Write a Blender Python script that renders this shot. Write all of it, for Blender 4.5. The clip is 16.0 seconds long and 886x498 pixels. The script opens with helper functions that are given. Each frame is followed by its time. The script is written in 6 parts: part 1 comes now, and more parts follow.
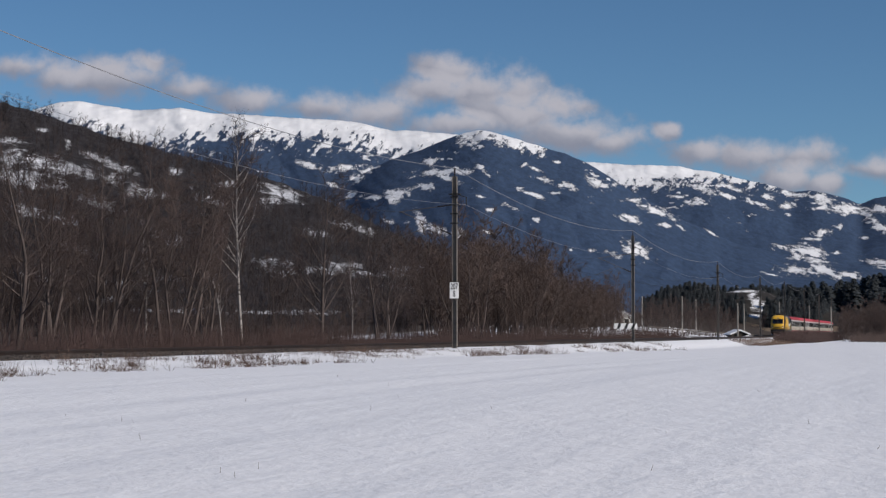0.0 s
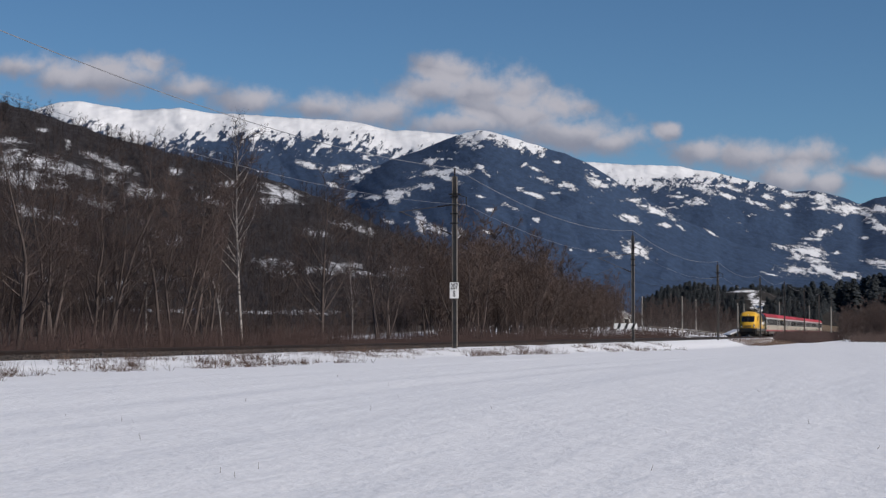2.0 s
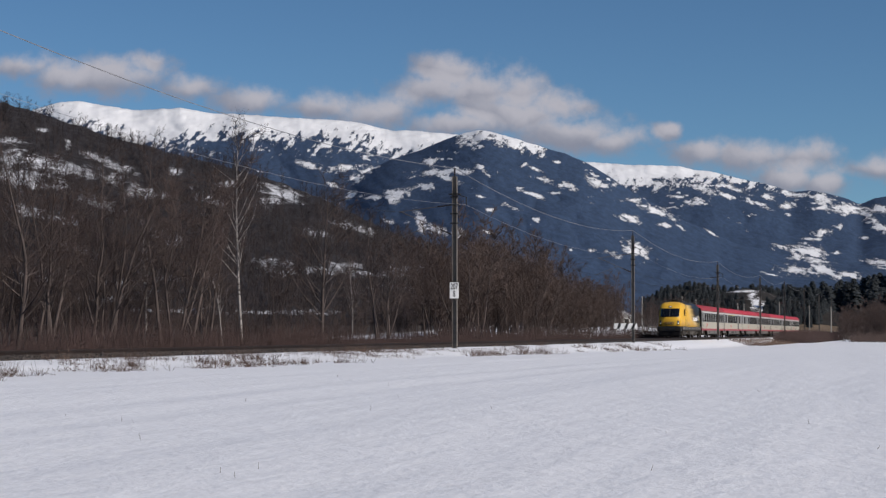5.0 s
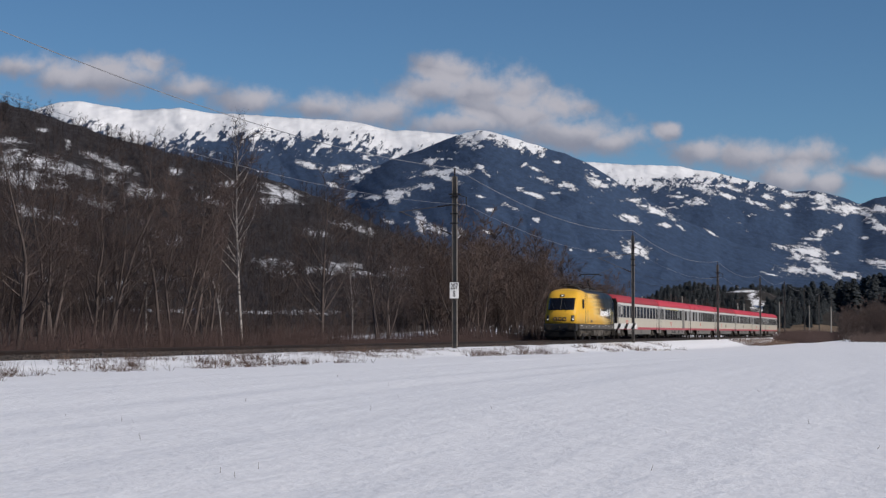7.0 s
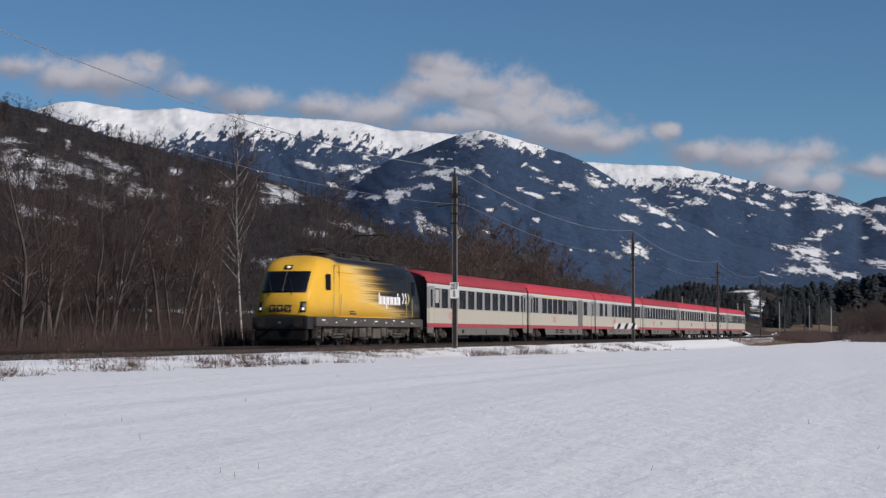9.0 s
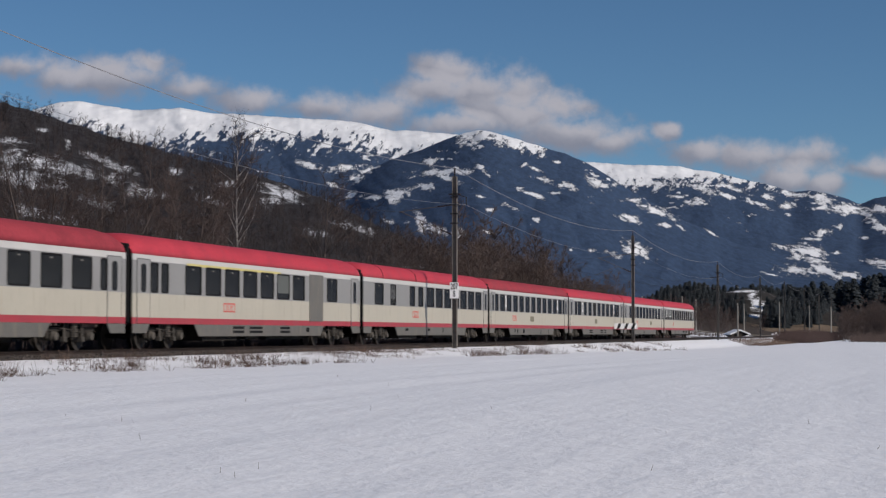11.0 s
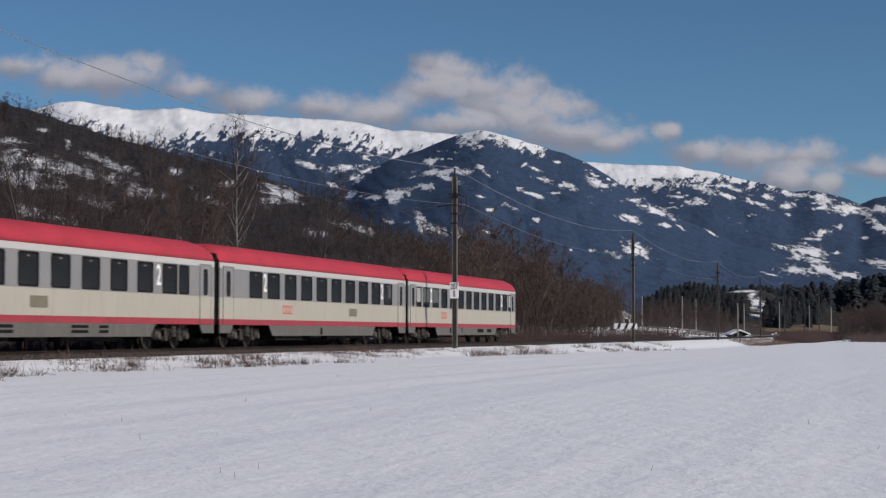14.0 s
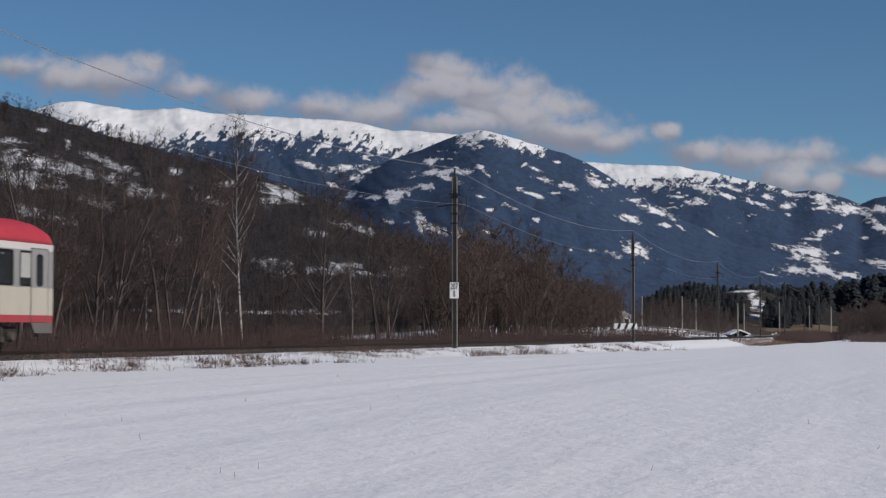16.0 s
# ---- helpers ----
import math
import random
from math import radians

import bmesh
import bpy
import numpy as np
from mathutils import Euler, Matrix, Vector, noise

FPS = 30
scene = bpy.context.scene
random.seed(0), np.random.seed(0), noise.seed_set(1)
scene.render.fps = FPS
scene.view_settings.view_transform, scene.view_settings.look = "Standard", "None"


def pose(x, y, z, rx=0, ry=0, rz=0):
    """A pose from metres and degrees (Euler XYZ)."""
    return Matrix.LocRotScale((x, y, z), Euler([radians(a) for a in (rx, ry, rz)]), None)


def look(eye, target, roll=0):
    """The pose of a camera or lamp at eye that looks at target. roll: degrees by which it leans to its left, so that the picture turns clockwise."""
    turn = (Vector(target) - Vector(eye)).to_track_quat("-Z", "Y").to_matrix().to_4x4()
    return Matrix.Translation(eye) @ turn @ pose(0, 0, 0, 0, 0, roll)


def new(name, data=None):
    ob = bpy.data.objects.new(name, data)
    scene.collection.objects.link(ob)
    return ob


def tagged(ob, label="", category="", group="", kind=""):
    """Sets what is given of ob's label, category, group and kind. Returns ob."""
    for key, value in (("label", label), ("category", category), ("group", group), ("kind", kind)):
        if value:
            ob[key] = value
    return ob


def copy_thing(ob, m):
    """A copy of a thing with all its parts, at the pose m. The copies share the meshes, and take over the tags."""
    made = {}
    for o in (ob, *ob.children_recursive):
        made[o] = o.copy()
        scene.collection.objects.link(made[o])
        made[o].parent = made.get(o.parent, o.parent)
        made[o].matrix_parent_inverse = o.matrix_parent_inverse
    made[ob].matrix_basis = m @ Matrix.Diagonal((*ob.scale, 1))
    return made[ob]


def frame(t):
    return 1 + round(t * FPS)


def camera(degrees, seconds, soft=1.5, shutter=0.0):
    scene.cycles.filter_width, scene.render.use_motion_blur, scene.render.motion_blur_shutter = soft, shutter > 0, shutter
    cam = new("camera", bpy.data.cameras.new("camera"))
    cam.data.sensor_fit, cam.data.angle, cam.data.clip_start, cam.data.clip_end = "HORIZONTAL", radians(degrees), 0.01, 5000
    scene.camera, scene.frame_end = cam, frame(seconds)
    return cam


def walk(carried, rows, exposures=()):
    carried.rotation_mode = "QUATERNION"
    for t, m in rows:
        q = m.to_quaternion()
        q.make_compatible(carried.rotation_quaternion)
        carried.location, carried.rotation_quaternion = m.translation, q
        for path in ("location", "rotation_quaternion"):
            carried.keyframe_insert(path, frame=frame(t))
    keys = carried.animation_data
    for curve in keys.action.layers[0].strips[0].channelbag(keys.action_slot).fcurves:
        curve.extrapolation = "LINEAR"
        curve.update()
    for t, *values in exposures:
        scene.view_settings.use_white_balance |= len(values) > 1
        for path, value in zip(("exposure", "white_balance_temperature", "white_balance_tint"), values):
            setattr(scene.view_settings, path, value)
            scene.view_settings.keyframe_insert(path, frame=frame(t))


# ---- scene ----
LENS = 27.47
EYE = Vector((0.0, 0.0, 0.567))
cam = camera(LENS, 16.0, soft=1.35, shutter=0.15)
STAND = pose(EYE.x, EYE.y, EYE.z, 92.65, 0, 0)
walk(cam, [(0, STAND), (16, STAND)], exposures=[(0, 0.02), (9.2, 0.02), (11.5, -0.12), (16, -0.12)])

# ---- sky and sun ----
SUN_TO = Vector((0.85, -0.49, 0.60)).normalized()
SUN_EL = math.asin(SUN_TO.z)
sun_data = bpy.data.lights.new("sun", "SUN")
sun_data.energy, sun_data.angle, sun_data.color = 3.8, radians(0.6), (1.0, 0.915, 0.835)
sun = new("sun", sun_data)
sun.matrix_world = look(SUN_TO * 90, (0, 0, 0))


class Nodes:
    """Short hand for building node trees."""

    def __init__(self, tree):
        self.t = tree

    def add(self, kind, ins=None, operation="", attribute_name=""):
        n = self.t.nodes.new(kind)
        if operation:
            n.operation = operation
        if attribute_name:
            n.attribute_name = attribute_name
        for k, v in (ins or {}).items():
            self.put(n.inputs[k], v)
        return n

    def put(self, socket, v):
        if isinstance(v, bpy.types.NodeSocket):
            self.t.links.new(v, socket)
        elif v is not None:
            socket.default_value = v

    def math(self, op, a, b=None, c=None, clamp=False):
        n = self.t.nodes.new("ShaderNodeMath")
        n.operation, n.use_clamp = op, clamp
        for i, v in enumerate((a, b, c)):
            if v is not None:
                self.put(n.inputs[i], v)
        return n.outputs[0]

    def step(self, v, lo, hi, a=0.0, b=1.0):
        n = self.add("ShaderNodeMapRange", {"Value": v, "From Min": lo, "From Max": hi, "To Min": a, "To Max": b})
        n.interpolation_type = "SMOOTHSTEP"
        return n.outputs[0]

    def mix(self, f, a, b):
        n = self.t.nodes.new("ShaderNodeMix")
        n.data_type = "RGBA"
        self.put(n.inputs[0], f), self.put(n.inputs[6], a), self.put(n.inputs[7], b)
        return n.outputs[2]

    def noise(self, vec, scale, detail=4.0, rough=0.55):
        n = self.add("ShaderNodeTexNoise", {"Scale": scale, "Detail": detail, "Roughness": rough})
        if vec is not None:
            self.put(n.inputs["Vector"], vec)
        return n.outputs["Fac"]

    def stretch(self, vec, scale, place=(0, 0, 0)):
        n = self.add("ShaderNodeMapping", {"Vector": vec, "Scale": scale, "Location": place})
        return n.outputs[0]


def rgb(r, g, b):
    return (r, g, b, 1.0)


# each cloud puff: lateral and upward tangent of its middle, half width, half height (all times 1000)
PUFFS = [(-236.4, 147.7, 21.8, 8.1), (-211.3, 140.7, 23.4, 9.4), (-186.2, 141.4, 34.3, 10.6),
    (-163.7, 149.6, 11.8, 6.9), (-142.3, 136, 17.1, 6.9), (-107.8, 128.8, 23.4, 8.1), (-70.2, 125, 28.1, 8.1),
    (-38.8, 121.8, 26.5, 10), (1.9, 143.9, 21.8, 10.6), (20.7, 134.4, 34.3, 15), (-7.5, 132.9, 28.1, 11.2),
    (41.1, 132.9, 18.7, 11.8), (64.5, 126.6, 17.1, 9.4), (36.3, 120.3, 40.5, 12.5), (67.6, 110.8, 34.3, 10.6),
    (92.6, 106.1, 26.5, 7.5), (5, 114, 28.1, 6.9), (123.3, 110.5, 7.5, 5), (142.7, 99.2, 18.1, 8.1),
    (167.7, 96.7, 28.1, 10), (199, 96.1, 21.8, 9.4), (189.5, 85.7, 24.9, 8.1), (211.3, 82.6, 15.6, 7.5),
    (236.5, 91.7, 15.6, 6.9), (255.2, 90.4, 18.7, 9.4), (-264.7, 147, 18.7, 9.4)]


def make_world():
    world = bpy.data.worlds.new("winter_sky")
    world.use_nodes = True
    scene.world = world
    t = world.node_tree
    t.nodes.clear()
    n = Nodes(t)
    sky = n.add("ShaderNodeTexSky")
    sky.sky_type, sky.sun_disc = "NISHITA", False
    sky.sun_elevation, sky.sun_rotation = SUN_EL, math.atan2(SUN_TO.x, SUN_TO.y)
    sky.altitude, sky.air_density, sky.dust_density, sky.ozone_density = 2500, 1.0, 0.1, 4.0
    co = n.add("ShaderNodeTexCoord").outputs["Generated"]
    xyz = n.add("ShaderNodeSeparateXYZ", {0: co})
    y = n.math("MAXIMUM", xyz.outputs[1], 0.05)
    u, v = n.math("DIVIDE", xyz.outputs[0], y), n.math("DIVIDE", xyz.outputs[2], y)
    flat = n.add("ShaderNodeCombineXYZ", {0: u, 1: v}).outputs[0]
    wob = n.add("ShaderNodeTexNoise", {"Vector": flat, "Scale": 32.0, "Detail": 4.0}).outputs["Color"]
    bent = n.add("ShaderNodeVectorMath", {0: wob, 1: (0.5, 0.5, 0.5)}, operation="SUBTRACT").outputs[0]
    bent = n.add("ShaderNodeVectorMath", {0: bent, 1: (0.024, 0.014, 0.0), 2: flat}, operation="MULTIPLY_ADD").outputs[0]
    cover, lit = None, None
    for cu, cv, hu, hv in PUFFS:
        p = n.add("ShaderNodeVectorMath", {0: bent, 1: (cu / 1000, cv / 1000, 0)}, operation="SUBTRACT").outputs[0]
        q = n.add("ShaderNodeVectorMath", {0: p, 1: (1000 / hu, 1000 / hv, 0)}, operation="MULTIPLY").outputs[0]
        d = n.add("ShaderNodeVectorMath", {0: q}, operation="LENGTH").outputs["Value"]
        c = n.math("SUBTRACT", 1.0, d)
        cover = c if cover is None else n.math("MAXIMUM", cover, c)
        r = n.add("ShaderNodeVectorMath", {0: q, 1: (0.25, 0.55, 0)}, operation="SUBTRACT").outputs[0]
        e = n.math("SUBTRACT", 1.0, n.add("ShaderNodeVectorMath", {0: r}, operation="LENGTH").outputs["Value"])
        lit = e if lit is None else n.math("MAXIMUM", lit, e)
    fine = n.noise(flat, 45.0, 7.0, 0.62)
    body = n.math("ADD", cover, n.math("MULTIPLY", n.math("SUBTRACT", fine, 0.50), 2.2))
    mask = n.step(body, -0.38, 0.72, 0.0, 0.92)
    shade = n.step(n.math("ADD", lit, n.math("MULTIPLY", n.math("SUBTRACT", n.noise(bent, 60.0, 5.0), 0.5), 0.9)), -0.25, 0.75)
    grey = n.mix(shade, rgb(3.4, 3.5, 4.3), rgb(6.3, 6.1, 6.7))
    front = n.step(xyz.outputs[1], 0.2, 0.5)
    tint = n.add("ShaderNodeVectorMath", {0: sky.outputs[0], 1: (0.73, 0.90, 0.96)}, operation="MULTIPLY").outputs[0]
    out = n.mix(n.math("MULTIPLY", mask, front), tint, grey)
    bg = n.add("ShaderNodeBackground", {"Color": out, "Strength": 0.073})
    t.links.new(bg.outputs[0], n.add("ShaderNodeOutputWorld").inputs[0])


make_world()

# ---- the line of the track: s runs along it away from the eye, v across it towards the field ----
TURN = radians(14.7485)
ALONG, ACROSS = Vector((math.sin(TURN), math.cos(TURN), 0)), Vector((math.cos(TURN), -math.sin(TURN), 0))
START = Vector((-26.74, 0, 0)) - ACROSS * 1.41
HEADING = 90 - math.degrees(TURN)


def at(s, v=0.0, z=0.0):
    return START + ALONG * s + ACROSS * v + Vector((0, 0, z))


def sv(x, y):
    d = Vector((x, y, 0)) - START
    return d.dot(ALONG), d.dot(ACROSS)


def on_bearing(u, v):
    """The place where the bearing u (lateral tangent times 1000) meets the line at v across the track."""
    k = u / 1000
    a = START + ACROSS * v
    s = (k * a.y - a.x) / (ALONG.x - k * ALONG.y)
    return s, a + ALONG * s


def smooth(a, lo=0.0, hi=1.0):
    a = np.clip((np.asarray(a, float) - lo) / (hi - lo), 0, 1)
    return a * a * (3 - 2 * a)


# ---- materials ----
MATS = {}


def material(name, base, rough=0.6, metal=0.0, vary=0.15, scale=6.0, bump=0.0, bump_scale=40.0, extra=None, spec=0.5, **more):
    """A surface with broad stains, fine grain and relief."""
    if name in MATS:
        return MATS[name]
    m = bpy.data.materials.new(name)
    m.use_nodes = True
    t = m.node_tree
    n = Nodes(t)
    b = t.nodes["Principled BSDF"]
    co = n.add("ShaderNodeTexCoord").outputs["Object"]
    broad, grain = n.noise(co, scale, 5.0), n.noise(co, scale * 9, 3.0)
    f = n.math("ADD", n.math("MULTIPLY", broad, 0.65), n.math("MULTIPLY", grain, 0.35))
    dark = rgb(*[c * (1 - vary) for c in base])
    light = rgb(*[min(1, c * (1 + vary)) for c in base])
    col = n.mix(n.step(f, 0.3, 0.7), dark, light)
    if extra:
        col = extra(n, co, col)
    n.put(b.inputs["Base Color"], col)
    n.put(b.inputs["Roughness"], n.step(broad, 0.2, 0.8, max(0.02, rough - 0.08), min(1, rough + 0.08)))
    b.inputs["Metallic"].default_value = metal
    b.inputs["Specular IOR Level"].default_value = spec
    for k, v in more.items():
        b.inputs[k].default_value = v
    if bump:
        h = n.add("ShaderNodeBump", {"Strength": bump, "Distance": 0.02, "Height": n.noise(co, bump_scale, 4.0)})
        n.put(b.inputs["Normal"], h.outputs[0])
    MATS[name] = m
    return m


def mesh_from(name, verts, faces, mats, smooth_shade=False, face_mats=None):
    me = bpy.data.meshes.new(name)
    me.from_pydata([tuple(v) for v in verts], [], [tuple(f) for f in faces])
    for m in (mats if isinstance(mats, (list, tuple)) else [mats]):
        me.materials.append(m)
    if face_mats is not None:
        me.polygons.foreach_set("material_index", face_mats)
    if smooth_shade:
        me.polygons.foreach_set("use_smooth", [True] * len(me.polygons))
    me.update()
    return me


def grid_mesh(name, P, mat, attrs=None, smooth_shade=True):
    """A sheet from an array of places (rows, columns, 3)."""
    a, b = P.shape[:2]
    i = np.arange(a * b).reshape(a, b)
    quads = np.stack([i[:-1, :-1], i[:-1, 1:], i[1:, 1:], i[1:, :-1]], -1).reshape(-1, 4)
    me = bpy.data.meshes.new(name)
    me.vertices.add(a * b)
    me.vertices.foreach_set("co", P.reshape(-1).astype(np.float32))
    me.loops.add(quads.size)
    me.loops.foreach_set("vertex_index", quads.reshape(-1).astype(np.int32))
    me.polygons.add(len(quads))
    me.polygons.foreach_set("loop_start", np.arange(0, quads.size, 4, dtype=np.int32))
    me.polygons.foreach_set("use_smooth", np.full(len(quads), smooth_shade))
    for k, v in (attrs or {}).items():
        me.attributes.new(k, "FLOAT", "POINT").data.foreach_set("value", v.reshape(-1).astype(np.float32))
    me.materials.append(mat)
    me.update(calc_edges=True)
    me.validate()
    return me


def fbm(x, y, seed=0.0, octaves=5, gain=0.5):
    """Value noise on arrays, about -1 to 1."""
    out, amp, tot = np.zeros(np.broadcast(x, y).shape), 1.0, 0.0
    for k in range(octaves):
        f = 2.0 ** k
        X, Y = np.asarray(x) * f + seed * 17.3 + k * 31.7, np.asarray(y) * f + seed * 9.1 + k * 11.9
        xi, yi = np.floor(X), np.floor(Y)
        a, b = X - xi, Y - yi
        a, b = a * a * (3 - 2 * a), b * b * (3 - 2 * b)

        def h(p, q):
            r = np.sin(p * 127.1 + q * 311.7) * 43758.5453
            return r - np.floor(r)
        val = (h(xi, yi) * (1 - a) + h(xi + 1, yi) * a) * (1 - b) + (h(xi, yi + 1) * (1 - a) + h(xi + 1, yi + 1) * a) * b
        out += amp * (2 * val - 1)
        tot += amp
        amp *= gain
    return out / tot


def two_cover(name, ground_col, cover_col, attr, noise_scales, soft=0.12, rough=(0.9, 0.6), bump=(0.5, 0.3), push=0.5, dark=0.5, squash=1.0):
    """Ground with snow cover where the sheet's own cover value is high, its edge broken by noise."""
    m = bpy.data.materials.new(name)
    m.use_nodes = True
    t = m.node_tree
    n = Nodes(t)
    b = t.nodes["Principled BSDF"]
    co = n.add("ShaderNodeNewGeometry").outputs["Position"]
    if squash != 1.0:
        co = n.stretch(co, (1.0, squash, 1.0))
    a = n.add("ShaderNodeAttribute", attribute_name=attr).outputs["Fac"]
    s1, s2, s3 = noise_scales
    edge = n.math("ADD", n.math("MULTIPLY", n.noise(co, s1, 5.0, 0.65), 0.6), n.math("MULTIPLY", n.noise(co, s2, 4.0, 0.65), 0.4))
    f = n.math("ADD", a, n.math("MULTIPLY", n.math("SUBTRACT", edge, 0.5), push * 2))
    mask = n.step(f, 0.5 - soft, 0.5 + soft)
    g = n.mix(n.step(n.noise(co, s3, 5.0, 0.7), 0.3, 0.7), rgb(*[c * dark for c in ground_col]), rgb(*[c * (2 - dark) for c in ground_col]))
    w = n.mix(n.step(n.noise(co, s2, 5.0), 0.3, 0.7), rgb(*[c * 0.93 for c in cover_col]), rgb(*cover_col))
    n.put(b.inputs["Base Color"], n.mix(mask, g, w))
    n.put(b.inputs["Roughness"], n.step(mask, 0, 1, *rough))
    b.inputs["Specular IOR Level"].default_value = 0.2
    return m, n, b, co, mask


# ---- the ground ----
def field_level(s):
    return -0.42 - 0.65 * smooth(s, 40, 215)


def ground_level(s, v):
    s, v = np.asarray(s, float), np.asarray(v, float)
    zf = field_level(s)
    bank = -0.20 + (zf + 0.20) * smooth(v, 2.1, 6.8) + 0.05 * np.exp(-((v - 4.6) / 0.8) ** 2)
    back = -0.75 + 0.35 * smooth(-v, 4, 14)
    rise = 2.3 * smooth(s, 200, 330) * smooth(-v, 7, 40) + 7.0 * smooth(s, 430, 760) * smooth(-v, 12, 60)
    rise = rise + 8.0 * smooth(s, 480, 800) * smooth(v, 20, 90)
    z = np.where(v > 0, bank, back) + rise
    z = z - 0.35 * smooth(2.7 - np.abs(v), 0, 0.8)
    rough = 0.05 * fbm(s / 3.0, v / 1.2, 1) * smooth(np.abs(v), 2.4, 3.2) * (1 - smooth(v, 6, 9))
    swell = 0.055 * fbm(s / 45.0, v / 4.5, 2, 3) * smooth(v, 6, 12) + 0.012 * fbm(s / 2.2, v / 0.9, 3, 3) * smooth(v, 6, 9) * (s < 140)
    ruts = 0.0
    for centre, deep in ((10.6, 0.035), (12.4, 0.035), (16.2, 0.03), (18.0, 0.03), (20.6, 0.015)):
        off = v - centre - 0.25 * np.sin(s / 31.0 + centre)
        ruts = ruts - deep * np.exp(-(off / 0.32) ** 2) + 0.55 * deep * np.exp(-((off - 0.75) / 0.38) ** 2)
    return z + rough + swell + ruts * smooth(s, -20, 10) * (1 - smooth(s, 150, 260))


def make_ground():
    s = np.concatenate([np.linspace(-150, -10, 30), np.linspace(-8, 20, 60), np.linspace(20.6, 150, 190), np.linspace(151, 420, 100), np.linspace(425, 900, 60), np.linspace(950, 4500, 24)])
    v = np.concatenate([-np.geomspace(2500, 62, 24), np.linspace(-60, -8, 53), np.linspace(-7.5, -2.2, 18), np.linspace(-2, 2, 9), np.linspace(2.15, 8, 50), np.linspace(8.3, 45, 90), np.geomspace(46, 2500, 30)])
    S, V = np.meshgrid(s, v, indexing="ij")
    Z = ground_level(S, V)
    P = np.stack([START.x + ALONG.x * S + ACROSS.x * V, START.y + ALONG.y * S + ACROSS.y * V, Z], -1)
    cover = smooth(V, 1.9, 2.2)
    back = 0.02 + 0.2 * fbm(S / 7, V / 4, 5) + 0.52 * smooth(S, 190, 235) * smooth(-V, 5, 9) * (1 - smooth(-V, 40, 65))
    cover = np.where(V < 0, back, cover)
    cover = np.where((V > 2) & (V < 8), cover - 0.30 * smooth(fbm(S / 3, V / 1.0, 6), 0.25, 0.7), cover)
    cover = np.where(S > 470, np.minimum(cover, 0.25), cover)
    m, n, b, co, mask = two_cover("ground_snow", (0.055, 0.042, 0.032), (0.86, 0.87, 0.9), "cover", (0.8, 5.0, 2.5), push=0.32)
    lie = n.add("ShaderNodeMapping", {"Vector": co, "Rotation": (0, 0, TURN)}).outputs[0]
    drift = n.noise(n.stretch(lie, (0.45, 0.05, 1.0)), 1.0, 4.0, 0.55)
    crust = n.noise(n.stretch(lie, (0.8, 0.42, 1.0)), 2.4, 6.0, 0.65)
    h = n.math("ADD", n.math("MULTIPLY", drift, 1.9), n.math("ADD", crust, n.math("MULTIPLY", n.noise(co, 11.0, 4.0), 0.25)))
    bump = n.add("ShaderNodeBump", {"Strength": 0.34, "Distance": 0.12, "Height": h})
    n.put(b.inputs["Normal"], bump.outputs[0])
    ob = new("ground", grid_mesh("ground", P, m, {"cover": cover}))
    tagged(ob, "snow-covered field beside the railway with brown verge", "ground", kind="structure")


make_ground()


# ---- mountains ----
def ridge(points, u):
    p = np.array(points)
    return np.interp(u, p[:, 0], p[:, 1])


def mountain(name, crest, r0, r1, u0, u1, cols, rows, base_v, mat, label, snow, relief, seed, power=1.0, crest_rough=0.6, fold=0.0, fold_u=30.0):
    u = np.linspace(u0, u1, cols)
    top = ridge(crest, u)
    top = np.convolve(np.pad(top, 4, "edge"), np.ones(9) / 9, "valid")
    k = np.linspace(0, 1, rows)
    U, K = np.meshgrid(u, k)
    V = base_v + (top[None, :] - base_v) * K + crest_rough * fbm(U / 5.0, U * 0, seed, 4) * K ** 25
    R = r0 + (r1 - r0) * K ** power
    cover = snow(U, V, top[None, :] - V)
    # spurs and gullies that run down the flank
    lean = U + 0.35 * V + 5 * fbm(U / 25, V / 25, seed + 6, 3)
    spur = 1 - 2 * np.abs(fbm(lean / fold_u, V / (fold_u * 0.9), seed + 5, 4, 0.45)) * 1.6
    R = R + fold * (spur + 0.25 * fbm(U / 7.0, V / 4.0, seed + 8, 4, 0.5)) * smooth(1.02 - K, 0.0, 0.12)
    X = U / 1000 * R
    swell = relief * fbm(X / (relief * 16), R / (relief * 16), seed + 3, 6, 0.52) * np.sin(np.pi * K ** 1.5) ** 0.7
    P = np.stack([X, R, EYE.z + V / 1000 * R + swell], -1)
    back = P[-1:].copy()
    back[..., 1] += 500
    back[..., 2] *= 0.35
    P, cover = np.concatenate([P, back]), np.concatenate([cover, cover[-1:]])
    ob = new(name, grid_mesh(name, P, mat, {"cover": cover}))
    return tagged(ob, label, "mountain", kind="structure")


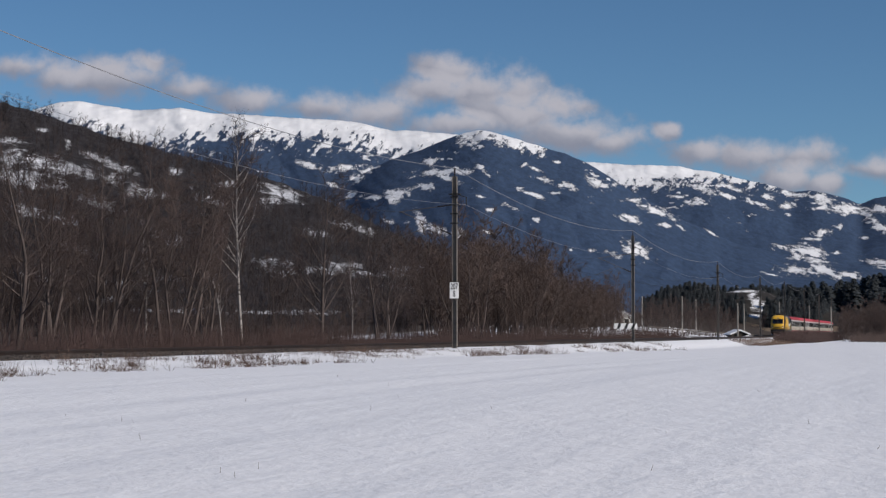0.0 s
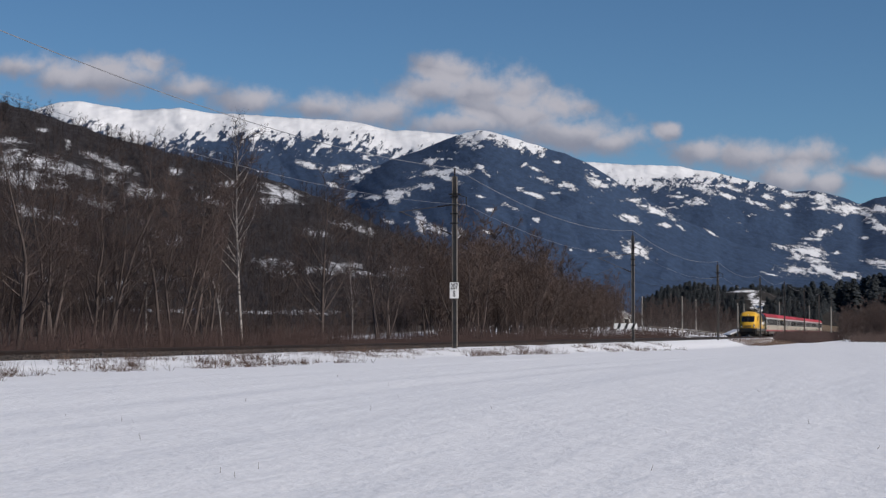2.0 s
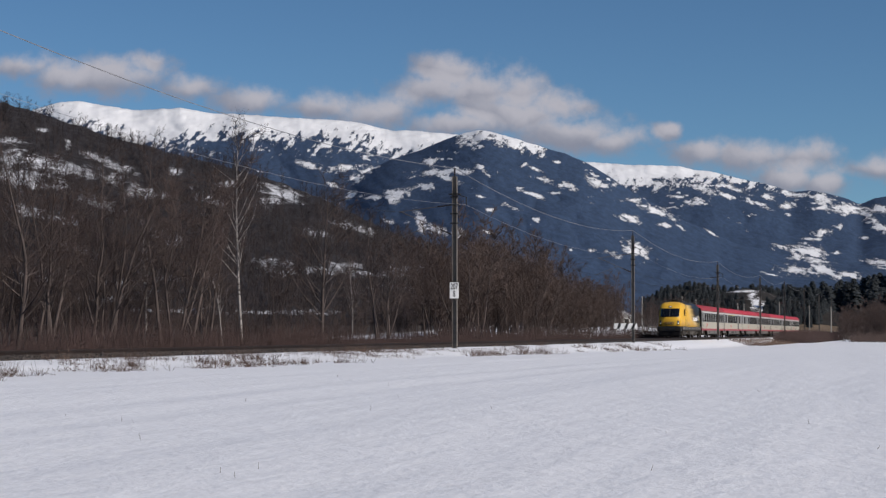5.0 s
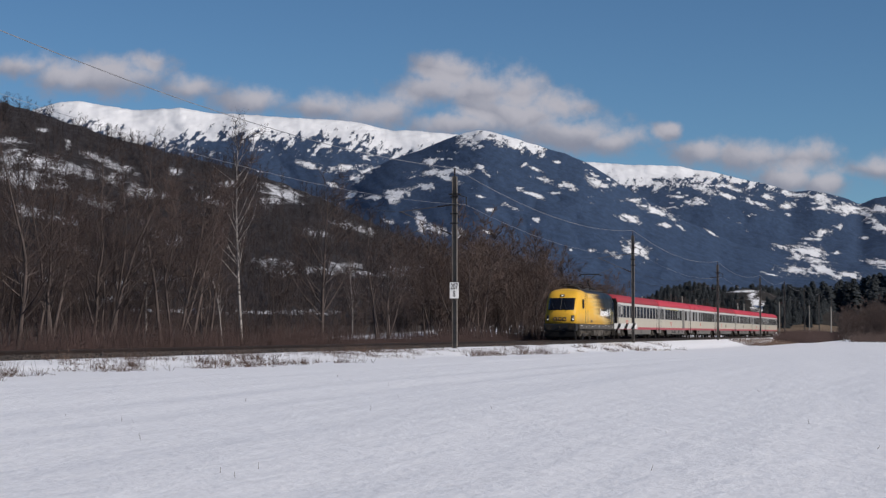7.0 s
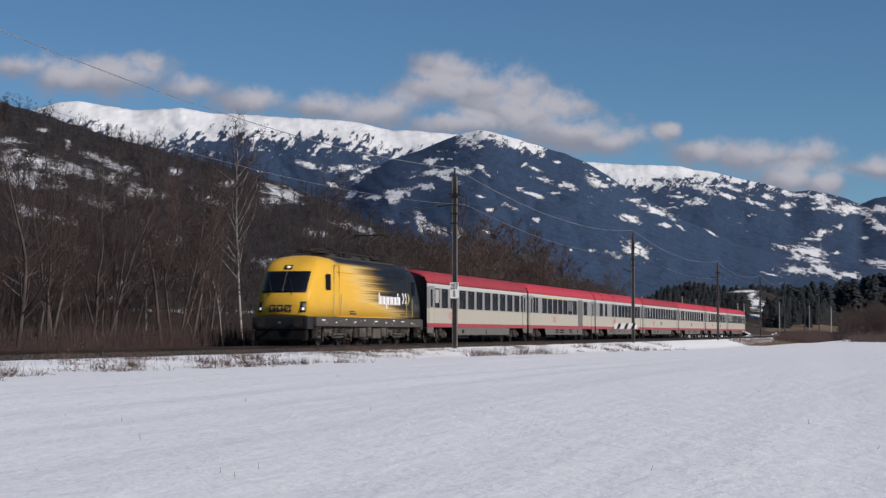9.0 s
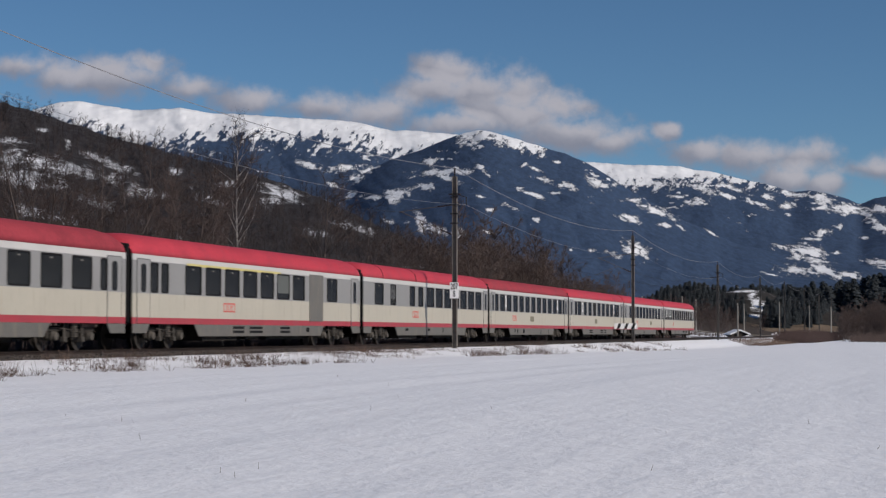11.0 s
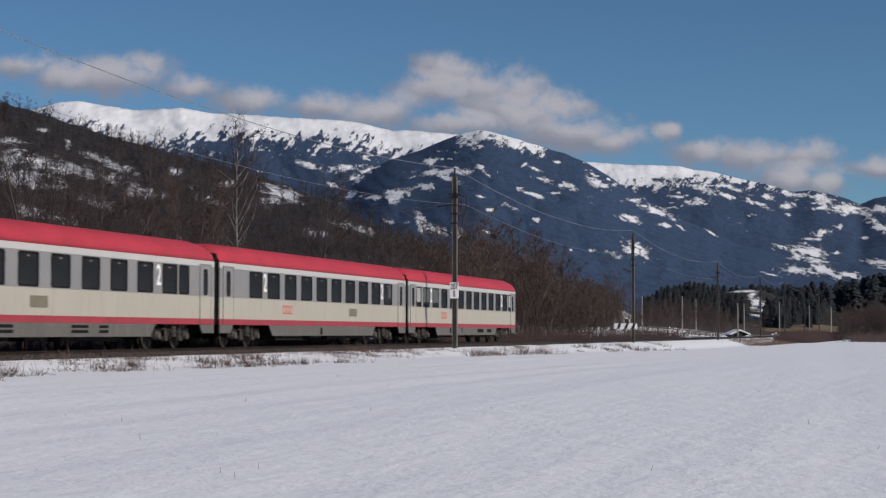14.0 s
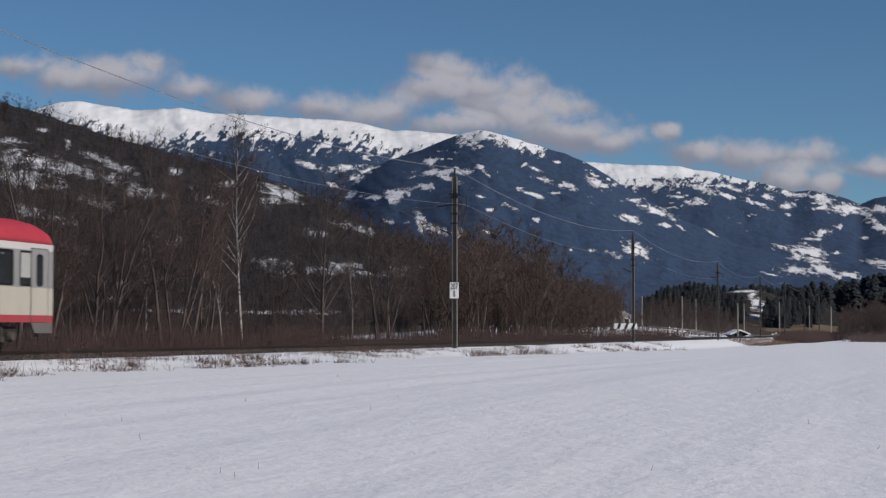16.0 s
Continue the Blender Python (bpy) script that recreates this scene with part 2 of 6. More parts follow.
def clearings(U, V, spots, soft=1.0):
    out = np.zeros(U.shape)
    for cu, cv, hu, hv, tilt in spots:
        a = math.radians(tilt)
        du, dv = U - cu, V - cv
        x, y = (du * math.cos(a) + dv * math.sin(a)) / hu, (-du * math.sin(a) + dv * math.cos(a)) / hv
        out = np.maximum(out, np.clip(0.80 - np.hypot(x, y) * 0.36, 0, 1) * soft)
    return out
# the blue of distant haze is mixed into this forest colour
HAZY_FOREST = (0.035, 0.060, 0.112)
SNOW = (0.84, 0.845, 0.86)
CREST_WEST = [(-339.3, 106.1), (-245.5, 117.1), (-226.8, 123.7), (-214.3, 127.2), (-201.8, 128.5), (-192.4, 126.9),
    (-181.4, 125), (-170.4, 123.1), (-156.3, 124), (-145.3, 124.7), (-135.9, 122.8), (-128.1, 121.5),
    (-107.7, 120.9), (-76.4, 118.7), (-57.6, 117.8), (-45.1, 116.2), (-29.4, 112.1), (-13.8, 111.8), (5, 110.2),
    (36.3, 103), (67.6, 93.6), (130, 81), (192.4, 65.4)]
LINE_WEST = [(-245.5, 117.1), (-214.2, 120.3), (-195.4, 114.9), (-178.1, 109.3), (-163.3, 102.4), (-151.5, 106.1),
    (-135.9, 109.3), (-120.2, 109.9), (-107.7, 108.3), (-95.1, 106.1), (-79.5, 107.4), (-57.6, 107.1),
    (-41.9, 105.5), (-29.4, 100.5), (-16.9, 98), (5, 99.8), (67.6, 90.4)]
CREST_MID = [(-119.9, 52.8), (-82.5, 76.3), (-51.3, 84.2), (-29.4, 95.8), (-12.2, 101.1), (1.9, 107.1), (9.7, 109.9),
    (20.7, 112.7), (30.1, 110.5), (42.6, 106.8), (55.1, 102.7), (67.6, 99.2), (77, 95.4), (86.3, 90.1),
    (98.8, 81.6), (111.3, 74.1), (129.9, 63.8), (161.1, 49.7), (192.2, 41.9), (223.4, 37.8), (244.6, 37.2),
    (285.8, 37.2)]
CREST_EAST = [(36.3, 90.4), (67.6, 94.8), (83.2, 94.2), (98.8, 93.2), (114.5, 92.6), (130.1, 92.3), (137.9, 90.4),
    (148.9, 89.2), (161.3, 86), (173.8, 83.2), (183.2, 81), (192.5, 77.9), (205.1, 78.8), (216, 76), (223.8, 74.1),
    (230, 70.7), (237.8, 74.1), (245, 75.7), (286.4, 81)]
LINE_EAST = [(67.5, 87.3), (92.6, 84.8), (101.9, 82.3), (114.4, 82.6), (130.1, 83.5), (142.6, 83.5), (161.3, 84.2),
    (173.8, 82.3), (286.4, 82.3)]
CREST_HILL = [(-308.5, 140.7), (-245.6, 128.1), (-223.6, 121.5), (-198.5, 113.7), (-182.8, 108.3), (-160.8, 102.4),
    (-138.9, 96.4), (-120.1, 91.7), (-95.1, 84.8), (-70, 75.7), (-45, 63.8), (-20, 51.3), (5, 39.7), (36.2, 27.9),
    (67.3, 15.4), (92.2, 6)]

SPOTS_WEST = [(-73.8, 92.3, 6.9, 1.9, -14), (-128, 99.2, 2.5, 1.6, 0), (-54.4, 91.7, 9.4, 1.9, 10),
    (-48.2, 84.8, 4.4, 2.5, 10), (-26.3, 76.3, 6.2, 2.5, 8), (-60.6, 81.6, 3.1, 1.6, -20),
    (-41.9, 90.4, 5.6, 1.6, 15), (26.9, 108.6, 0.3, 0.3, 0), (-26.3, 74.1, 3.7, 2.2, 0),
    (-29.4, 62.2, 3.7, 1.9, -20), (-38.8, 74.1, 6.2, 1.6, -10), (-51.3, 76.3, 4.4, 1.2, 30),
    (-74.7, 66.9, 4.4, 1.2, -25)]
SPOTS_MID = [(0.3, 89.2, 15, 2.2, 3), (-9.1, 79.8, 4.4, 1.9, -5), (11.3, 88.5, 6.2, 1.2, 0), (1.9, 84.8, 7.5, 1.6, -20),
    (20.6, 91.4, 3.1, 1.2, -20), (45, 92.3, 2.5, 0.9, 10), (55, 84.8, 6.2, 1.6, -15), (68.2, 81.6, 5, 1.9, -10),
    (84.7, 82.9, 6.2, 2.8, -25), (48.8, 76.3, 8.1, 1.9, -20), (26.2, 66.9, 3.7, 1.2, 0),
    (-13.1, 62.2, 2.8, 6.2, 18), (-4.4, 56.6, 8.1, 1.9, -15), (8.7, 55.3, 3.7, 3.1, -20),
    (25.3, 56.6, 4.4, 1.2, -10), (36.2, 69.4, 5, 1.2, -20), (51.8, 61, 2.5, 1.2, -30), (62.8, 77.9, 3.7, 0.9, 0),
    (-26.3, 76.3, 7.5, 2.5, 10), (106.4, 45.3, 7.5, 3.1, -20), (93.9, 43.5, 4.4, 0.9, -20),
    (81.5, 46.3, 1.9, 0.9, 0), (70.5, 47.2, 1.2, 0.9, 0), (-29.4, 73.2, 3.7, 1.9, -20),
    (20.6, 75.4, 2.8, 0.9, -20), (25.4, 107.7, 5, 1.6, -10), (36.3, 104.6, 7.5, 1.6, -20),
    (50.4, 101.7, 6.2, 1.9, -30), (11.3, 104.6, 6.2, 1.2, -10), (62.9, 94.5, 2.5, 0.9, -10),
    (-7.5, 95.1, 3.7, 1.9, 0), (23.8, 87.9, 2.5, 1.2, -40), (50.4, 90.4, 4.4, 0.9, -20),
    (103.4, 62.2, 6.2, 1.9, -20)]
SPOTS_EAST = [(104.4, 73.5, 6.2, 1.2, 0), (103.4, 63.5, 5.6, 1.2, -15), (119, 66.9, 10.6, 2.2, -22),
    (122.1, 59.1, 3.7, 1.2, -15), (130, 74.8, 5, 0.9, 0), (140, 71.6, 6.9, 2.2, 8), (148.6, 55.3, 4.4, 0.9, -35),
    (131.5, 57.5, 3.1, 0.9, -40), (173.7, 71, 8.1, 1.2, -20), (158.1, 74.8, 6.9, 1.2, -20),
    (190.9, 70.1, 4.4, 1.9, 0), (195.7, 76.3, 8.7, 1.6, -5), (209.7, 74.1, 6.2, 3.1, -20),
    (223.7, 68.5, 13.7, 2.8, -3), (208.1, 69.1, 8.1, 1.2, 10), (242.5, 68.5, 6.2, 2.5, -10),
    (240.8, 59.1, 8.1, 2.2, -30), (218.9, 58.5, 2.5, 1.9, 0), (209.5, 56, 6.2, 1.6, 5), (203.2, 52.8, 5, 1.2, 0),
    (186, 46.6, 4.4, 1.6, -10), (201.6, 44.7, 10.6, 3.7, -6), (206.2, 39.7, 7.5, 2.5, -10),
    (195.3, 41.9, 4.4, 1.6, 0), (196.8, 34.7, 11.2, 2.2, -8), (210.9, 34.7, 9.4, 2.5, -18),
    (223.3, 32.2, 10.6, 1.6, -10), (240.6, 38.8, 7.5, 2.5, -15), (181.2, 32.5, 5.6, 1.2, -8),
    (217.2, 45, 2.5, 0.9, 0), (232.9, 52.8, 2.5, 0.9, 0), (180, 74.8, 3.7, 1.9, -20), (233, 65.4, 6.9, 1.2, -20),
    (114.4, 82.6, 18.7, 1.6, 0), (142.5, 79.5, 9.4, 1.6, -20), (161.3, 79.5, 8.1, 1.2, -20)]
SPOTS_HILL = [(-239.1, 106.1, 6.9, 1.9, -5), (-223.4, 95.1, 13.7, 3.1, -8), (-204.5, 90.4, 15.6, 2.8, -12),
    (-232.7, 87.3, 15.6, 4.4, -5), (-190.5, 96.7, 8.1, 1.9, -15), (-178, 91.1, 7.5, 2.2, -18),
    (-181, 85.7, 5, 2.5, 0), (-148.2, 88.9, 3.7, 1.9, -20), (-166.9, 77.9, 8.1, 4.4, -10),
    (-188.7, 72.2, 10.6, 2.8, -22), (-226.2, 66.9, 12.5, 3.1, -15), (-207.4, 62.2, 6.2, 2.5, -10),
    (-220.1, 83.5, 12.5, 2.5, 0), (-156, 76.3, 4.4, 1.9, 0), (-88.8, 76.3, 10.6, 3.7, -18),
    (-95, 71.6, 6.2, 2.5, 0), (-126.3, 73.2, 9.4, 2.5, -25), (-239, 98.3, 7.5, 3.7, 0), (-238.3, 31, 12.5, 3.1, 0),
    (-222.7, 29.4, 11.2, 2.5, 0), (-179, 27.9, 12.5, 1.9, 0), (-161.8, 23.2, 6.2, 1.9, 0), (-151, 31, 6.2, 1.9, 0),
    (-54, 58.5, 6.0, 1.8, -15), (-45, 56.6, 6.9, 2.2, -18), (-69, 54, 6.5, 2.0, -10),
    (-204.1, 46.6, 9.4, 2.5, -10), (-151.1, 52.8, 9.4, 2.5, -15), (-54.3, 37.2, 8.1, 1.9, 0),
    (-94.8, 37.2, 9.4, 2.2, 0), (-20, 34.1, 9.4, 2.5, 0), (-13.7, 24.7, 8.1, 3.1, 0), (-120, 81, 4.4, 1.9, 0),
    (-171.9, 110.8, 2.5, 0.9, 0), (-222, 112.4, 3.1, 1.2, 0), (-207.8, 104.6, 1.6, 2.5, 0), (-95, 11, 34, 1.2, 0),
    (-150, 13, 22, 1.2, 0), (-75, 33.5, 22, 1.6, 0), (-47, 31.5, 16, 2.0, -3), (-40, 24, 9, 1.4, 0), (-185, 19, 16, 1.5, 0)]

ALL_SPOTS = SPOTS_WEST + SPOTS_MID + SPOTS_EAST


def speck(U, V, spots, seed):
    """Clearings, with a scatter of small snowy gaps along the terraces."""
    streak = 0.66 * smooth(fbm(U / 6.0 + V / 7.0, V / 1.9, seed, 5, 0.62), 0.12, 0.5) * smooth(fbm(U / 30, V / 18, seed + 5, 2), -0.15, 0.3) * smooth(V, 42, 68)
    torn = clearings(U, V, spots) + 0.36 * fbm(U / 2.6 + V / 4, V / 1.1, seed + 9, 4, 0.62) - 0.03
    return np.maximum(torn, streak)


def make_mountains():
    forest, n, b, co, mask = two_cover("hazy_forest_and_snow", HAZY_FOREST, SNOW, "cover", (0.09, 0.35, 0.12), soft=0.12, push=0.85, dark=0.78, squash=0.25)
    h = n.math("MULTIPLY", n.math("SUBTRACT", 1.0, mask), n.noise(co, 0.22, 4.0, 0.7))
    wind = n.noise(n.stretch(co, (1.0, 1.0, 1.6)), 0.007, 3.0, 0.5)
    h = n.math("ADD", n.math("MULTIPLY", h, 0.45), n.math("MULTIPLY", n.math("MULTIPLY", mask, wind), 12.0))
    bump = n.add("ShaderNodeBump", {"Strength": 0.6, "Distance": 4.0, "Height": h})
    n.put(b.inputs["Normal"], bump.outputs[0])

    def west(U, V, depth):
        line = ridge(LINE_WEST, U)
        high = np.clip(0.55 + (V - line) / 20.0 + 1.0 * fbm((U - 0.7 * V) / 2.6, V / 3.2, 4, 5, 0.66) * smooth(line + 15 - V, 0, 13), 0, 1.3)
        return np.maximum(high, speck(U, V, ALL_SPOTS, 21))

    def mid(U, V, depth):
        high = np.clip(0.86 - depth / 12.0 + 0.6 * fbm((U - 0.6 * V) / 3, V / 3, 8, 5, 0.64), 0, 1) * smooth(U, 2, 12) * (1 - smooth(U, 50, 66))
        return np.maximum(high, speck(U, V, ALL_SPOTS, 22))

    def east(U, V, depth):
        line = ridge(LINE_EAST, U)
        high = np.clip(0.5 + (V - line) / 15.0 + 0.85 * fbm((U - 0.7 * V) / 2.6, V / 3.2, 7, 5, 0.66) * smooth(line + 10 - V, 0, 9), 0, 1.3)
        return np.maximum(high, speck(U, V, ALL_SPOTS, 23))

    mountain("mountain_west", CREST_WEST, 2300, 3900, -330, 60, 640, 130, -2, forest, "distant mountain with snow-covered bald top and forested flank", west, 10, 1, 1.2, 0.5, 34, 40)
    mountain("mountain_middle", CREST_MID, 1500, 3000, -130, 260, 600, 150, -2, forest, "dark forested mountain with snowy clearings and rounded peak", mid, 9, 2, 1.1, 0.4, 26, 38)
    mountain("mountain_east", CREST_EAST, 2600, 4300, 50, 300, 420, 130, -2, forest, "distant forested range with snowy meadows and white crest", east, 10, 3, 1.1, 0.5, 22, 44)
    bare, n, b, co, mask = two_cover("bare_wood_and_snow", (0.036, 0.032, 0.034), (0.7, 0.71, 0.74), "cover", (0.22, 1.1, 0.4), soft=0.2, push=1.0, dark=0.5, squash=0.4)
    h = n.math("MULTIPLY", n.math("SUBTRACT", 1.0, mask), n.noise(co, 0.9, 5.0, 0.75))
    n.put(b.inputs["Normal"], n.add("ShaderNodeBump", {"Strength": 0.9, "Distance": 1.6, "Height": h}).outputs[0])

    def hill(U, V, depth):
        return np.minimum(clearings(U, V, SPOTS_HILL) - 0.02 + 0.2 * fbm(U / 4, V / 2, 31, 3), 0.61)

    mountain("wooded_hill", CREST_HILL, 330, 900, -330, 95, 440, 110, -3, bare, "steep hillside of bare dark wood with patches of snow", hill, 4, 5, 1.1, 1.2, 12, 24)

    # unseen rest of the valley's rim, beside and behind the eye; darkens window reflections
    a = np.radians(np.linspace(20, 338, 160))
    k = np.linspace(0, 1, 14)
    A, K = np.meshgrid(a, k)
    R = 1500 + 1800 * K
    Z = (300 + 130 * fbm(A * 3, A * 0, 40, 4)) * K ** 1.1 * smooth(2.80 - np.abs(A - math.pi), 0.0, 0.4) + 60 * K
    P = np.stack([np.sin(A) * R, np.cos(A) * R, Z - 2], -1)
    cover = np.clip(0.5 + (Z - 330) / 160 + 0.3 * fbm(A * 30, K * 6, 41, 3), 0, 1.2)
    ob = new("unseen_valley_rim", grid_mesh("unseen_valley_rim", P[:, ::-1], forest, {"cover": cover}))
    tagged(ob, "unseen forested mountains all round, added to darken window reflections", "mountain", kind="structure")


make_mountains()
# ---- railway ----
BALLAST = material("ballast", (0.034, 0.029, 0.026), 0.95, vary=0.6, scale=3.0, bump=1.0, bump_scale=18.0)
RAIL = material("rail_steel", (0.05, 0.035, 0.028), 0.55, 0.6, 0.3, 4.0)
CONCRETE = material("sleeper_concrete", (0.06, 0.052, 0.046), 0.9, vary=0.25, scale=3.0, bump=0.3)


def part(name, me, mat=None, parent=None, label=""):
    """Links a mesh (or bmesh) as one object under a thing."""
    if isinstance(me, bmesh.types.BMesh):
        data = bpy.data.meshes.new(name)
        me.to_mesh(data)
        me.free()
        me = data
    if mat is not None and not me.materials:
        me.materials.append(mat)
    ob = new(name, me)
    if parent is not None:
        ob.parent = parent
    if label:
        ob["label"] = label
    return ob


def swept(profile, xs, name, mat):
    """A closed profile of (y, z) swept along x through the stations xs."""
    n = len(profile)
    V = [(x, y, z) for x in xs for y, z in profile]
    Fc = [(i * n + j, i * n + (j + 1) % n, (i + 1) * n + (j + 1) % n, (i + 1) * n + j) for i in range(len(xs) - 1) for j in range(n)]
    Fc += [tuple(range(n))[::-1], tuple((len(xs) - 1) * n + j for j in range(n))]
    return mesh_from(name, V, Fc, mat)


def box(bm, x0, x1, y0, y1, z0, z1, bevel=0.0):
    r = bmesh.ops.create_cube(bm, size=1.0, matrix=Matrix.Translation(((x0 + x1) / 2, (y0 + y1) / 2, (z0 + z1) / 2)) @ Matrix.Diagonal((x1 - x0, y1 - y0, z1 - z0, 1)))
    if bevel:
        es = list({e for v in r["verts"] for e in v.link_edges})
        bmesh.ops.bevel(bm, geom=es, offset=bevel, segments=2, affect="EDGES", profile=0.6)


def rod(bm, a, b, r0, r1=None, sides=8):
    a, b = Vector(a), Vector(b)
    d = b - a
    m = Matrix.Translation((a + b) / 2) @ d.to_track_quat("Z", "Y").to_matrix().to_4x4()
    bmesh.ops.create_cone(bm, cap_ends=True, segments=sides, radius1=r0, radius2=r0 if r1 is None else r1, depth=d.length, matrix=m)


def make_track():
    rails_to = 900.0
    line = tagged(new("railway_track"), "single railway track on dark ballast", "track", kind="structure")
    line.matrix_world = pose(*at(0), 0, 0, HEADING)
    xs = list(np.linspace(-60, 260, 321)) + list(np.linspace(264, rails_to, 60))
    rows = []
    prof = [(-2.75, -0.80), (-1.75, -0.22), (-1.3, -0.17), (0, -0.19), (1.3, -0.17), (1.75, -0.22), (2.75, -0.80)]
    for i, x in enumerate(xs):
        rows.append([(x, y + 0.05 * fbm(x / 0.7, j, 3), z + 0.045 * fbm(x / 0.5, j * 3, 4)) for j, (y, z) in enumerate(prof)])
    part("ballast_bed", grid_mesh("ballast_bed", np.array(rows), BALLAST, smooth_shade=False), None, line, "dark brown crushed stone ballast")
    for side in (-1, 1):
        c = side * 0.7535
        prof = [(c - 0.07, -0.17), (c + 0.07, -0.17), (c + 0.07, -0.155), (c + 0.012, -0.13), (c + 0.012, -0.045), (c + 0.036, -0.035), (c + 0.036, -0.004), (c + 0.028, 0),
                (c - 0.028, 0), (c - 0.036, -0.004), (c - 0.036, -0.035), (c - 0.012, -0.045), (c - 0.012, -0.13), (c - 0.07, -0.155)]
        part("rail", swept(prof, [-60, 150, 400, rails_to], "rail", RAIL), None, line, "rusty steel rail")
    bm = bmesh.new()
    box(bm, -0.13, 0.13, -1.3, 1.3, -0.36, -0.172, 0.02)
    me = bpy.data.meshes.new("sleeper")
    bm.to_mesh(me), bm.free()
    me.materials.append(CONCRETE)
    for k in range(300):
        ob = part("sleeper", me, None, line)
        ob.location = (25 + k * 0.62, 0, 0)


make_track()


def make_stones():
    """Loose crushed stones on the shoulder of the ballast bed."""
    rng = np.random.default_rng(71)
    V, Fc = [], []
    base = np.array([(1, 0, 0), (-1, 0, 0), (0, 1, 0), (0, -1, 0), (0, 0, 1), (0, 0, -1)], float)
    tris = ((0, 2, 4), (2, 1, 4), (1, 3, 4), (3, 0, 4), (2, 0, 5), (1, 2, 5), (3, 1, 5), (0, 3, 5))
    for _ in range(9000):
        s, v = 36 + 110 * rng.uniform() ** 1.3, rng.uniform(0.85, 2.75)
        z = float(np.interp(v, (0.8, 1.3, 1.75, 2.75), (-0.18, -0.17, -0.22, -0.80))) + 0.03
        p = at(s, v, max(z, float(ground_level(s, v)) + 0.02 if v > 2.2 else z))
        size = rng.uniform(0.03, 0.075)
        q = base * size * rng.uniform(0.6, 1.3, (6, 3)) @ np.array(Matrix.Rotation(rng.uniform(0, 6.28), 3, rng.normal(0, 1, 3)))
        k = len(V)
        V += [tuple(a + np.array(p)) for a in q]
        Fc += [tuple(k + i for i in f) for f in tris]
    tagged(new("ballast_stones", mesh_from("ballast_stones", V, Fc, STONE)), "loose brown-grey crushed stones on the ballast shoulder", "stones", kind="stuff")


STONE = material("crushed_stone", (0.062, 0.052, 0.046), 0.95, vary=0.7, scale=2.5)
make_stones()
# ---- line-side posts and wires ----
POST_STEEL = material("galvanised_post", (0.135, 0.12, 0.105), 0.8, 0.0, 0.3, 2.5, bump=0.2)
DARK_IRON = material("dark_iron", (0.035, 0.033, 0.032), 0.6, 0.3, 0.3, 6.0)
PORCELAIN = material("brown_porcelain", (0.04, 0.025, 0.02), 0.25, 0.0, 0.2, 8.0)
WIRE = material("copper_wire", (0.30, 0.30, 0.31), 0.5, 0.5, 0.2, 3.0)
SIGN_WHITE = material("sign_white", (0.78, 0.78, 0.77), 0.5, vary=0.05, scale=4.0)
SIGN_BLACK = material("sign_black", (0.012, 0.012, 0.013), 0.5, vary=0.1, scale=4.0)


def lettering(text, size, mat, deep=0.004, name="lettering"):
    """Flat letters as a mesh, standing in the x-z plane, facing -y, centred on the origin."""
    c = bpy.data.curves.new(name, "FONT")
    c.body, c.size, c.extrude, c.align_x, c.align_y, c.offset = text, size, deep, "CENTER", "CENTER", size * 0.012
    tmp = bpy.data.objects.new(name, c)
    me = bpy.data.meshes.new_from_object(tmp)
    bpy.data.objects.remove(tmp)
    me.transform(Matrix.Rotation(radians(90), 4, "X"))
    me.materials.clear()
    me.materials.append(mat)
    return me


def insulator(bm, a, b, r=0.06):
    a, b = Vector(a), Vector(b)
    rod(bm, a, b, r * 0.45, sides=8)
    for k in range(6):
        p = a.lerp(b, (k + 0.5) / 6)
        rod(bm, p, p + (b - a).normalized() * 0.03, r, r * 0.6, 10)


